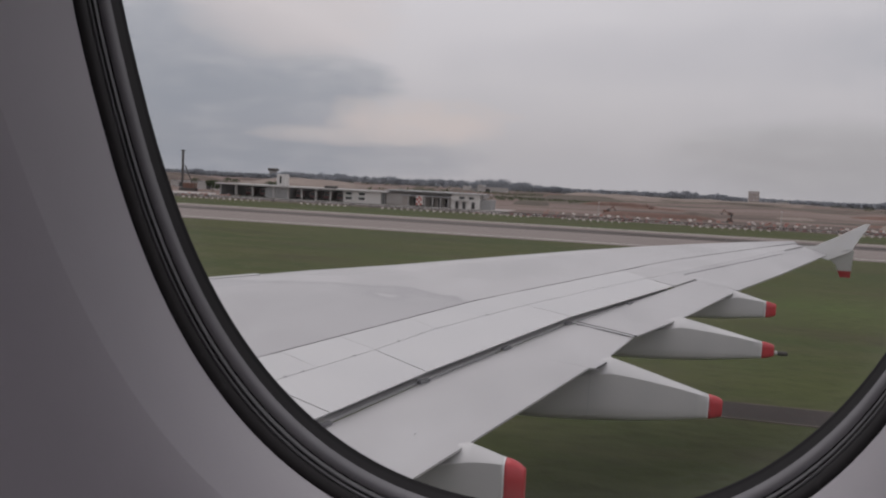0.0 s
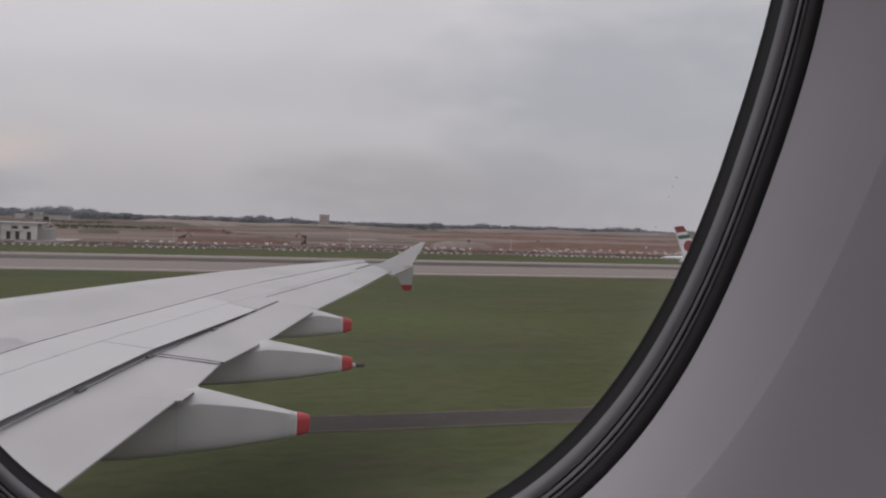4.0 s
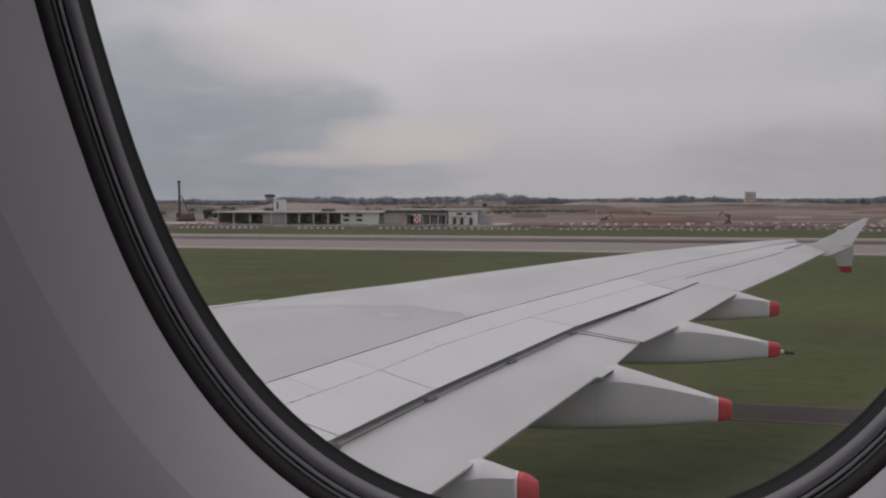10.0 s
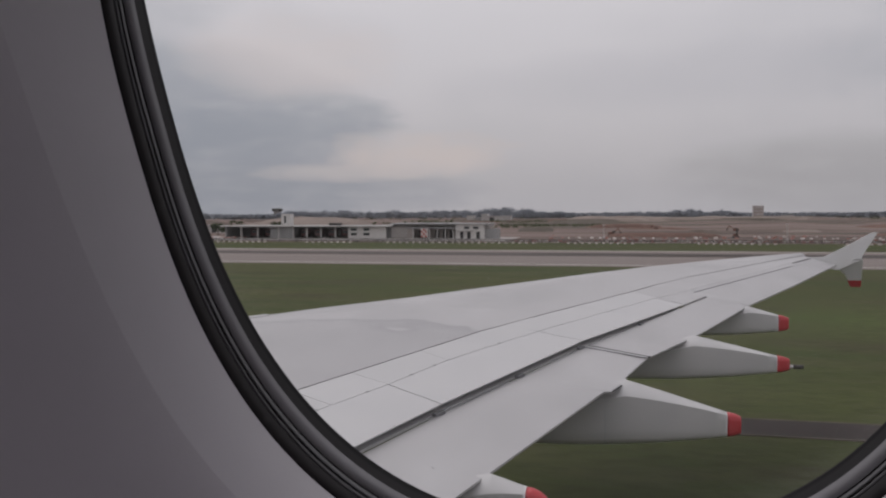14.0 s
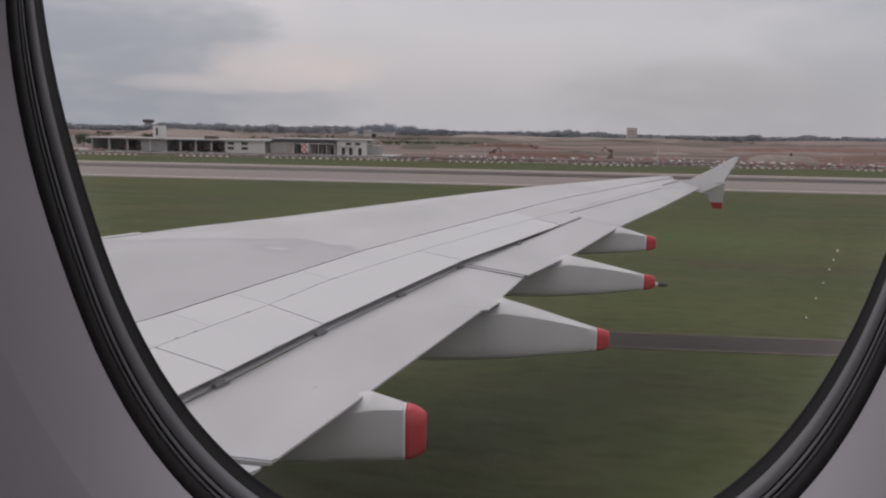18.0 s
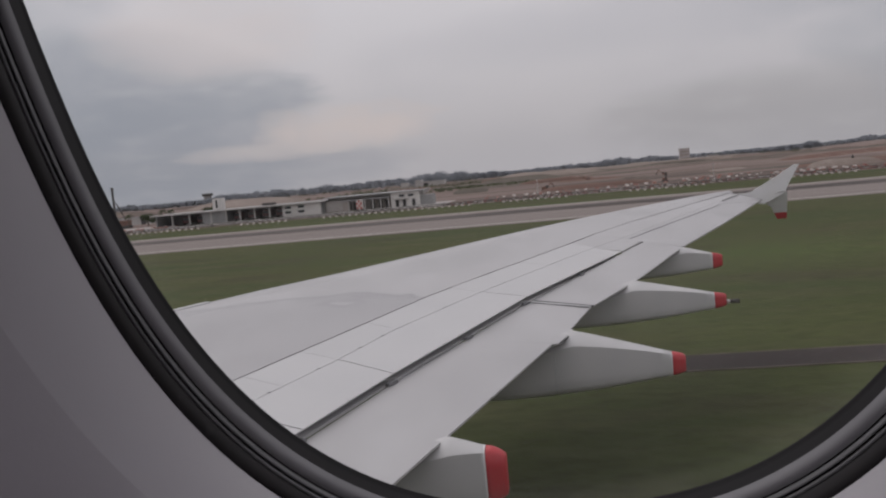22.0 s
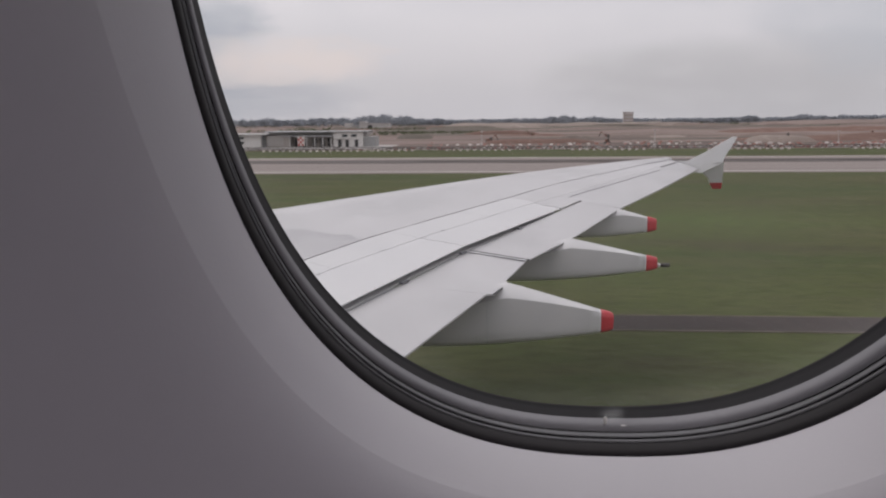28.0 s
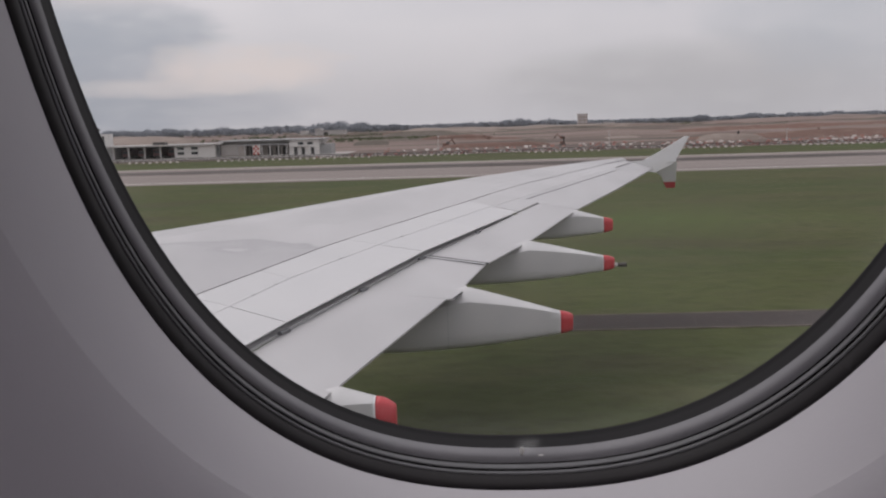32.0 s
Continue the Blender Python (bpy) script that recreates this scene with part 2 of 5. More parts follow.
RUNWAY_WORN = material("runway_rubber_band", (0.121, 0.106, 0.101), 0.95, specular=0.05, spots=[(0.12, (0.081, 0.071, 0.069), 0.8, 0.42, 0.62, (0.03, 1, 1)), (0.25, (0.230, 0.196, 0.184), 0.8, 0.5, 0.7, (0.04, 1, 1))])
RUBBER_STREAK = material("tyre_rubber_streak", (0.090, 0.080, 0.077), 0.95, specular=0.05, spots=[(0.25, (0.165, 0.143, 0.134), 0.9, 0.42, 0.62, (0.05, 1, 1))])
ROAD_DARK = material("service_road_asphalt", (0.052, 0.043, 0.041), 0.9, specular=0.1, spots=[(0.12, (0.076, 0.064, 0.061), 0.7, 0.42, 0.66), (2.2, (0.05, 0.046, 0.044), 0.6, 0.45, 0.7)], bump=0.2, bump_scale=6)
WHITE_LINE = material("runway_white_paint", (0.42, 0.39, 0.37), 0.8, spots=[(0.6, (0.42, 0.40, 0.39), 0.7, 0.42, 0.68)])
ROAD_EDGE = material("pale_road_edge", (0.125, 0.108, 0.092), 0.95, specular=0.05, spots=[(0.5, (0.07, 0.066, 0.045), 0.8, 0.45, 0.62)])
DIRT = material("site_earth", (0.194, 0.146, 0.132), 0.95, specular=0.03, spots=[(0.008, (0.242, 0.194, 0.176), 0.8, 0.42, 0.64, (0.3, 1, 1)), (0.03, (0.096, 0.079, 0.070), 0.85, 0.46, 0.60, (0.2, 1, 1)), (0.15, (0.214, 0.164, 0.137), 0.6, 0.52, 0.7, (0.3, 1, 1)), (1.0, (0.180, 0.136, 0.113), 0.5, 0.55, 0.75)])
SAND = material("pale_sand", (0.248, 0.202, 0.178), 0.95, specular=0.1, spots=[(0.04, (0.177, 0.142, 0.123), 0.8, 0.42, 0.65), (0.3, (0.293, 0.251, 0.217), 0.6, 0.5, 0.7)])
SITE_PAVING = material("site_apron", (0.34, 0.315, 0.30), 0.9, specular=0.2, spots=[(0.03, (0.27, 0.25, 0.235), 0.7, 0.42, 0.65), (0.4, (0.40, 0.375, 0.36), 0.5, 0.5, 0.7)])
# pale blue-grey base has the distance haze painted into the leaves
LEAF_HAZY = material("hazy_far_leaves", (0.266, 0.283, 0.312), 0.9, specular=0.05, per_island=0.06)
LEAF = material("tree_leaves", (0.05, 0.068, 0.03), 0.85, specular=0.2, per_island=0.35)
SCRUB = material("scrub_leaves", (0.090, 0.102, 0.058), 0.9, specular=0.1, per_island=0.3)
BARK = material("bark", (0.12, 0.095, 0.075), 0.9, spots=[(3.0, (0.07, 0.055, 0.045), 0.6, 0.4, 0.7, (1, 1, 0.2))])
WALL_WHITE = material("painted_white_wall", (0.44, 0.42, 0.405), 0.8, spots=[(0.3, (0.48, 0.46, 0.44), 0.6, 0.4, 0.7, (1, 1, 0.3)), (3.0, (0.45, 0.43, 0.41), 0.4, 0.55, 0.75, (1, 1, 0.2))])
WALL_GREY = material("grey_cladding", (0.276, 0.276, 0.274), 0.75, spots=[(0.4, (0.288, 0.288, 0.282), 0.6, 0.4, 0.7, (1, 1, 0.3))])
WALL_BEIGE = material("beige_louvre", (0.333, 0.301, 0.276), 0.8, spots=[(0.5, (0.345, 0.310, 0.282), 0.6, 0.4, 0.7)])
WALL_BRIGHT = material("bright_white_wall", (0.60, 0.58, 0.555), 0.8, spots=[(0.3, (0.50, 0.48, 0.46), 0.6, 0.4, 0.7, (1, 1, 0.3)), (3.0, (0.48, 0.46, 0.44), 0.4, 0.55, 0.75, (1, 1, 0.2))])
# paint whitened to imitate sky light on the leaning fence
LIT_FENCE_WHITE = material("brightened_fence_paint", (0.60, 0.596, 0.60), 0.4, spots=[(1.5, (0.53, 0.52, 0.50), 0.5, 0.45, 0.7)])
EARTH_DARK = material("dark_wet_earth", (0.122, 0.107, 0.091), 0.95, specular=0.03, spots=[(0.03, (0.166, 0.137, 0.120), 0.8, 0.45, 0.62, (0.3, 1, 1)), (0.3, (0.085, 0.065, 0.055), 0.6, 0.5, 0.7)])
EARTH_RED = material("reddish_earth", (0.165, 0.102, 0.084), 0.95, specular=0.03, spots=[(0.03, (0.121, 0.078, 0.064), 0.8, 0.45, 0.62, (0.3, 1, 1)), (0.2, (0.210, 0.150, 0.125), 0.6, 0.5, 0.7)])
ROOF_GREY = material("metal_roof", (0.322, 0.322, 0.328), 0.55, spots=[(0.3, (0.322, 0.322, 0.322), 0.6, 0.4, 0.7)])
DARK_OPENING = material("dark_interior", (0.035, 0.034, 0.034), 0.9, spots=[(0.8, (0.06, 0.058, 0.056), 0.6, 0.4, 0.7)])
DARK_GLASS = material("dark_window_glass", (0.04, 0.045, 0.05), 0.15)
AWNING = material("green_awning", (0.12, 0.17, 0.13), 0.6, spots=[(2.0, (0.08, 0.12, 0.09), 0.5, 0.4, 0.7)])
BARRIER_RED = material("red_plastic", (0.285, 0.120, 0.105), 0.6, spots=[(1.5, (0.36, 0.09, 0.06), 0.6, 0.45, 0.7)], per_object=0.2)
BARRIER_WHITE = material("white_plastic", (0.58, 0.54, 0.51), 0.6, spots=[(1.5, (0.48, 0.43, 0.39), 0.6, 0.45, 0.7)], per_object=0.12)
HUT_RED = material("faded_red_paint", (0.34, 0.062, 0.05), 0.6, spots=[(1.5, (0.27, 0.06, 0.05), 0.6, 0.45, 0.7)])
MIX_RED = material("weathered_red_plastic", (0.265, 0.135, 0.11), 0.7, spots=[(0.6, (0.33, 0.10, 0.07), 0.6, 0.45, 0.7)], per_island=0.25)
MIX_WHITE = material("weathered_white_plastic", (0.50, 0.45, 0.42), 0.7, spots=[(0.6, (0.46, 0.41, 0.37), 0.6, 0.45, 0.7)], per_island=0.15)
MACHINE = material("machine_paint", (0.16, 0.07, 0.045), 0.6, spots=[(1.0, (0.08, 0.05, 0.04), 0.7, 0.45, 0.7)])
MACHINE_DARK = material("machine_dark", (0.045, 0.04, 0.038), 0.7, spots=[(2.0, (0.09, 0.08, 0.07), 0.5, 0.45, 0.7)])
TOWER_PINK = material("pinkish_grey_plaster", (0.50, 0.46, 0.45), 0.85, spots=[(0.4, (0.36, 0.32, 0.31), 0.7, 0.42, 0.66, (1, 1, 0.4))])
TYRE = material("tyre_rubber", (0.03, 0.03, 0.03), 0.85, spots=[(4.0, (0.05, 0.05, 0.05), 0.5, 0.4, 0.7)])
FIRE_RED = material("dark_truck_paint", (0.12, 0.035, 0.035), 0.5, spots=[(1.0, (0.07, 0.03, 0.03), 0.6, 0.4, 0.7)])
JET_WHITE = material("airliner_white_paint", (0.74, 0.74, 0.75), 0.35, spots=[(0.4, (0.68, 0.68, 0.69), 0.5, 0.4, 0.7)])
JET_GREEN = material("airliner_dark_green", (0.03, 0.10, 0.07), 0.4, spots=[(1.0, (0.025, 0.08, 0.06), 0.5, 0.4, 0.7)])
JET_RED = material("airliner_red", (0.24, 0.03, 0.038), 0.4, spots=[(1.0, (0.19, 0.028, 0.034), 0.5, 0.4, 0.7)])


def stained_wing():
    """The wing paint, duller inboard of a meandering grey tide mark on the upper skin."""
    m = WING_GREY.copy()
    m.name = "stained_wing_paint"
    n, l = m.node_tree.nodes, m.node_tree.links
    bsdf = n["Principled BSDF"]
    paint = bsdf.inputs["Base Color"].links[0].from_socket
    co = n.new("ShaderNodeTexCoord").outputs["Object"]
    xyz = n.new("ShaderNodeSeparateXYZ")
    l.new(co, xyz.inputs[0])

    def calc(op, a, c):
        k = n.new("ShaderNodeMath")
        k.operation = op
        for i, v in enumerate((a, c)):
            if isinstance(v, (int, float)):
                k.inputs[i].default_value = v
            else:
                l.new(v, k.inputs[i])
        return k.outputs[0]

    def fade(v, a, c):
        k = n.new("ShaderNodeMapRange")
        k.interpolation_type = "SMOOTHSTEP"
        k.inputs["From Min"].default_value, k.inputs["From Max"].default_value = a, c
        l.new(v, k.inputs["Value"])
        return k.outputs[0]

    def cloud(scale):
        k = n.new("ShaderNodeTexNoise")
        k.inputs["Scale"].default_value, k.inputs["Detail"].default_value = scale, 5.0
        l.new(co, k.inputs["Vector"])
        return k.outputs["Fac"]

    wave = calc("MULTIPLY", calc("SUBTRACT", cloud(0.5), 0.5), 3.4)
    off = calc("SUBTRACT", calc("SUBTRACT", xyz.outputs["Y"], 2.75), wave)
    above, below = fade(off, 0.10, 0.0), fade(off, -0.55, -0.02)
    ends = calc("MULTIPLY", fade(xyz.outputs["X"], -10.0, -8.6), fade(xyz.outputs["X"], -2.9, -3.6))
    tide = calc("MULTIPLY", calc("MULTIPLY", below, ends), fade(cloud(2.5), 0.1, 0.55))
    mask = calc("MULTIPLY", above, calc("ADD", 0.34, calc("MULTIPLY", tide, 0.36)))
    x = n.new("ShaderNodeMix")
    x.data_type = "RGBA"
    l.new(mask, x.inputs[0])
    l.new(paint, x.inputs[6])
    x.inputs[7].default_value = (0.245, 0.238, 0.252, 1)
    l.new(x.outputs[2], bsdf.inputs["Base Color"])
    return m


WING_STAINED = stained_wing()


def let_light_through(m, share):
    """Thin leaves glow when lit from behind."""
    n, l = m.node_tree.nodes, m.node_tree.links
    bsdf, out = n["Principled BSDF"], n["Material Output"]
    back_lit, both = n.new("ShaderNodeBsdfTranslucent"), n.new("ShaderNodeMixShader")
    both.inputs[0].default_value = share
    l.new(bsdf.inputs["Base Color"].links[0].from_socket, back_lit.inputs[0])
    l.new(bsdf.outputs[0], both.inputs[1]), l.new(back_lit.outputs[0], both.inputs[2]), l.new(both.outputs[0], out.inputs[0])


for leafy in (LEAF_HAZY, LEAF, SCRUB):
    let_light_through(leafy, 0.5)


# ---- mesh helpers ----
def mesh_object(name, verts, faces, mat, parent=None, label="", smooth=False):
    me = bpy.data.meshes.new(name)
    me.from_pydata([tuple(v) for v in verts], [], faces)
    bm = bmesh.new()
    bm.from_mesh(me)
    bmesh.ops.recalc_face_normals(bm, faces=bm.faces)
    bm.to_mesh(me)
    bm.free()
    for m in mat if isinstance(mat, (list, tuple)) else [mat]:
        me.materials.append(m)
    if smooth:
        me.shade_smooth()
    ob = new(name, me)
    if parent:
        ob.parent = parent
    if label:
        ob["label"] = label
    return ob


def part(name, bm, mat, parent=None, label="", smooth=False):
    me = bpy.data.meshes.new(name)
    bmesh.ops.recalc_face_normals(bm, faces=bm.faces)
    bm.to_mesh(me)
    bm.free()
    for m in mat if isinstance(mat, (list, tuple)) else [mat]:
        me.materials.append(m)
    if smooth:
        me.shade_smooth()
    ob = new(name, me)
    if parent:
        ob.parent = parent
    if label:
        ob["label"] = label
    return ob


def thing(name, label, category, place=(0, 0, 0), group="", kind=""):
    ob = new(name)
    ob.empty_display_size = 0.1
    ob.location = place
    return tagged(ob, label, category, group, kind)


def add_box(bm, x0, x1, y0, y1, z0, z1, bevel=0.0, index=0):
    made = bmesh.ops.create_cube(bm, size=1.0, matrix=Matrix.Translation(((x0 + x1) / 2, (y0 + y1) / 2, (z0 + z1) / 2)) @ Matrix.Diagonal((x1 - x0, y1 - y0, z1 - z0, 1)))
    faces = {f for v in made["verts"] for f in v.link_faces}
    if bevel:
        edges = {e for f in faces for e in f.edges}
        got = bmesh.ops.bevel(bm, geom=list(edges), offset=bevel, segments=2, affect="EDGES", profile=0.6)
        faces = set(got["faces"]) | {f for f in faces if f.is_valid}
    for f in faces:
        f.material_index = index
    return bm


def box(x0, x1, y0, y1, z0, z1, bevel=0.0):
    return add_box(bmesh.new(), x0, x1, y0, y1, z0, z1, bevel)


def loft(rings, closed=True, caps=True):
    """Vertices and faces through rings of equal length."""
    n = len(rings[0])
    verts = [p for r in rings for p in r]
    faces = []
    for i in range(len(rings) - 1):
        for j in range(n if closed else n - 1):
            k = (j + 1) % n
            faces.append((i * n + j, i * n + k, (i + 1) * n + k, (i + 1) * n + j))
    if caps and closed:
        faces.append(tuple(range(n - 1, -1, -1)))
        faces.append(tuple((len(rings) - 1) * n + j for j in range(n)))
    return verts, faces


def line(nodes):
    ys, xs = [p[0] for p in nodes], [p[1] for p in nodes]
    return lambda y: float(np.interp(y, ys, xs))


# ---- cabin window ----
EYE_LEVEL = 8.0
LEAN = -0.4602
OUT = Vector((0, math.cos(LEAN), -math.sin(LEAN)))
RISE = Vector((0, math.sin(LEAN), math.cos(LEAN)))


def wall_point(u, w, off):
    """u along the cabin, w up the leaning sidewall, off outwards from the outer pane."""
    return Vector((u, 0, EYE_LEVEL)) + RISE * w + OUT * off


def oval(a, b, n, w0, off, count=128):
    ring = []
    for i in range(count):
        t = 2 * math.pi * i / count
        c, s = math.cos(t), math.sin(t)
        ring.append(wall_point(a * math.copysign(abs(c) ** (2 / n), c), w0 + b * math.copysign(abs(s) ** (2 / n), s), off))
    return ring


INNER = (0.1283, 0.1748, 2.380, -0.0051, -0.0341)
OUTER = (0.1350, 0.1900, 2.366, 0.0, 0.0)


def between(s, lift=0.0, grow=0.0):
    p = [a + (b - a) * s for a, b in zip(INNER, OUTER)]
    p[0], p[1], p[4] = p[0] + grow, p[1] + grow, p[4] + lift
    return oval(*p)


window = thing("window_1", "oval aircraft cabin window with black rubber seal and clear panes", "window", wall_point(0, 0, 0), kind="structure")
WINDOW_INV = Matrix.Translation(-Vector(window.location))


def window_part(name, rings, mat, label=""):
    v, f = loft([[WINDOW_INV @ p for p in r] for r in rings], caps=False)
    return mesh_object(name, v, f, mat, window, label, smooth=True)


window_part("gasket", [between(0.0, 0.004, 0.006), between(0.0, -0.001, 0.001), between(0.03, -0.0012, -0.0006), between(0.10, -0.001, -0.0012), between(0.18, 0, -0.0008), between(0.225, 0.002, 0.0008)], RUBBER, "black rubber gasket")
window_part("seal_lip", [between(0.225, 0.001, 0.0008), between(0.24, -0.001, -0.0010), between(0.28, -0.0012, -0.0014), between(0.295, 0.0004, 0.0002)], LIP_GREY, "thin grey seal lip")
window_part("lip_seam", [between(0.295, 0.0004, 0.0002), between(0.30, 0.002, 0.0010), between(0.325, 0.002, 0.0010), between(0.33, 0.0004, 0.0002)], RUBBER, "dark hairline seam in the seal")
window_part("seal_bead", [between(0.33, 0.0004, 0.0002), between(0.338, -0.001, -0.0010), between(0.375, -0.001, -0.0010), between(0.385, 0.001, 0.0)], LIP_GREY, "thin grey seal bead")
window_part("groove", [between(0.385, 0.001, 0.0), between(0.395, 0.0025, 0.0012), between(0.445, 0.0025, 0.0012), between(0.46, 0.001, 0.0)], RUBBER, "dark groove between the panes")
window_part("pane_edge", [between(0.46, 0.001, 0.0), between(0.47, -0.001, -0.0006), between(0.69, -0.001, -0.0006), between(0.705, 0.001, 0.0)], SEAL_GREY, "grey bevelled pane edge")
window_part("outer_frame", [between(0.705, 0.001, 0.0), between(0.72, 0.0, 0.0004), between(0.98, 0.0, 0.0), between(1.0, 0.0005, 0.0), between(1.0, 0.010, 0.03)], SEAL_DARK, "dark painted outer frame")

GLASS = bpy.data.materials.new("window_glass")
GLASS.use_nodes = True
gn, gl = GLASS.node_tree.nodes, GLASS.node_tree.links
gn.clear()
clear, gloss, blend, fres = gn.new("ShaderNodeBsdfTransparent"), gn.new("ShaderNodeBsdfGlossy"), gn.new("ShaderNodeMixShader"), gn.new("ShaderNodeFresnel")
clear.inputs[0].default_value = (0.95, 0.95, 0.96, 1)
gloss.inputs["Roughness"].default_value = 0.0
fres.inputs["IOR"].default_value = 1.15
gl.new(fres.outputs[0], blend.inputs[0]), gl.new(clear.outputs[0], blend.inputs[1]), gl.new(gloss.outputs[0], blend.inputs[2])
# a little scatter, as from dusty scratched acrylic, stands for the pane's reflected haze
veil, dusty, veil_noise, amount = gn.new("ShaderNodeBsdfTranslucent"), gn.new("ShaderNodeMixShader"), gn.new("ShaderNodeTexNoise"), gn.new("ShaderNodeMapRange")
veil.inputs[0].default_value = (0.8, 0.79, 0.78, 1)
veil_noise.inputs["Scale"].default_value, veil_noise.inputs["Detail"].default_value = 14.0, 5.0
amount.inputs["From Min"].default_value, amount.inputs["From Max"].default_value = 0.3, 0.7
amount.inputs["To Min"].default_value, amount.inputs["To Max"].default_value = 0.010, 0.026
gl.new(gn.new("ShaderNodeTexCoord").outputs["Object"], veil_noise.inputs["Vector"])
gl.new(veil_noise.outputs["Fac"], amount.inputs["Value"])


def pane_math(op, a, b):
    k = gn.new("ShaderNodeMath")
    k.operation = op
    for i, v in enumerate((a, b)):
        if isinstance(v, (int, float)):
            k.inputs[i].default_value = v
        else:
            gl.new(v, k.inputs[i])
    return k.outputs[0]


# the haze veil thickens along the rim of the pane
terms = []
for axis, size in ((Vector((1, 0, 0)), OUTER[0]), (RISE, OUTER[1])):
    dot = gn.new("ShaderNodeVectorMath")
    dot.operation = "DOT_PRODUCT"
    dot.inputs[1].default_value = axis
    gl.new(gn.new("ShaderNodeTexCoord").outputs["Object"], dot.inputs[0])
    terms.append(pane_math("POWER", pane_math("ABSOLUTE", pane_math("DIVIDE", dot.outputs["Value"], size), 0.0), 2.366))
rim = gn.new("ShaderNodeMapRange")
rim.inputs["From Min"].default_value, rim.inputs["From Max"].default_value, rim.inputs["To Max"].default_value = 0.72, 1.02, 1.0
gl.new(pane_math("ADD", terms[0], terms[1]), rim.inputs["Value"])
rim_veil = pane_math("MULTIPLY", pane_math("POWER", rim.outputs[0], 4.0), pane_math("MULTIPLY", veil_noise.outputs["Fac"], 0.035))
gl.new(pane_math("ADD", amount.outputs[0], rim_veil), dusty.inputs[0])
gl.new(blend.outputs[0], dusty.inputs[1]), gl.new(veil.outputs[0], dusty.inputs[2])
gl.new(dusty.outputs[0], gn.new("ShaderNodeOutputMaterial").inputs[0])
for name, ring in (("pane", oval(OUTER[0] + 0.022, OUTER[1] + 0.022, OUTER[2], 0, 0.006)),):
    pane = mesh_object(name, [WINDOW_INV @ p for p in ring], [tuple(range(len(ring)))], GLASS, window, "clear acrylic pane")
    pane.visible_shadow = False

# reveal: a deep sloping collar with a crease at its mouth, then a shallow dish that runs out into the sidewall
CREASE = (0.1305, 0.1905, 2.52, 0.0255, -0.0710)
reveal_rings = [oval(INNER[0], INNER[1], INNER[2], INNER[3], INNER[4] - 0.001)]
for k in range(1, 9):
    s = k / 8
    p = [a + (b - a) * s for a, b in zip(INNER, CREASE)]
    p[0], p[1] = p[0] - 0.0012 * math.sin(math.pi * s), p[1] - 0.0012 * math.sin(math.pi * s)
    reveal_rings.append(oval(*p))
window_part("reveal", reveal_rings, PANEL_PLASTIC, "pale grey moulded window reveal")
dish_rings, grow, into, lift = [reveal_rings[-1]], 0.0, 0.0, 0.0
for step, tilt in ((0.003, 70), (0.004, 67), (0.007, 62), (0.009, 56), (0.012, 48), (0.015, 38), (0.020, 28), (0.026, 19), (0.035, 10), (0.050, 4), (0.060, 1)):
    slope = radians(tilt)
    grow, into, lift = grow + step * math.cos(slope), into + step * math.sin(slope), lift + 0.48 * step * math.sin(slope) ** 2
    dish_rings.append(oval(CREASE[0] + grow, CREASE[1] + grow, CREASE[2], CREASE[3] + lift, CREASE[4] - into))
WALL_OFF = CREASE[4] - into
window_part("surround", dish_rings, PANEL_PLASTIC, "pale grey dished surround of the window")
HALF_U, HALF_W = 2.6, 1.2
FRONT_WALL = -3.4
mouth = dish_rings[-1]
rect = []
for p in oval(1, 1, 2, 0, WALL_OFF):
    q = p - wall_point(0, 0, WALL_OFF)
    u, w = q.x, q.dot(RISE)
    k = 1 / max(abs(u) / (HALF_U if u > 0 else -FRONT_WALL), abs(w) / HALF_W)
    rect.append(wall_point(u * k, w * k, WALL_OFF - 0.0005))
outer_rect = [p + OUT * 0.05 for p in rect]
v, f = loft([mouth, [a.lerp(b, 0.3) for a, b in zip(mouth, rect)], rect, outer_rect, [p + OUT * 0.05 for p in mouth]], caps=False)
sidewall = tagged(mesh_object("wall_window", v, f, PANEL_PLASTIC, smooth=False), "pale grey plastic cabin sidewall panel round the window", "wall", kind="structure")

# plain shell that closes the cabin
LOW, HIGH = wall_point(0, -HALF_W, WALL_OFF), wall_point(0, HALF_W, WALL_OFF)
tagged(part("floor", box(FRONT_WALL, HALF_U, -5.6, LOW.y, LOW.z - 0.05, LOW.z), CARPET), "dark blue cabin carpet", "floor", kind="structure")
tagged(part("ceiling", box(FRONT_WALL, HALF_U, -5.6, HIGH.y, HIGH.z, HIGH.z + 0.05), CABIN_LINING), "plain pale cabin ceiling", "ceiling", kind="structure")
for name, x in (("wall_front", FRONT_WALL - 0.05), ("wall_rear", HALF_U)):
    outline = [(-5.6, LOW.z - 0.05), (LOW.y + 0.02, LOW.z - 0.05), (HIGH.y + 0.02, HIGH.z + 0.05), (-5.6, HIGH.z + 0.05)]
    v, f = loft([[(x + k, y, z) for y, z in outline] for k in (0.0, 0.05)])
    tagged(mesh_object(name, v, f, CABIN_LINING), "plain pale cabin partition", "wall", kind="structure")
# unseen wall, added to keep lamp light off the sidewall's left part
outline = [(-0.85, LOW.z), (LOW.y - 0.01, LOW.z), (HIGH.y - 0.01, HIGH.z), (-0.85, HIGH.z)]
v, f = loft([[(x, y, z) for y, z in outline] for x in (-0.40, -0.36)])
tagged(mesh_object("wall_shade_baffle", v, f, CABIN_LINING), "plain unseen baffle wall added to shade the sidewall's left part", "wall", kind="structure")
far_wall = bmesh.new()
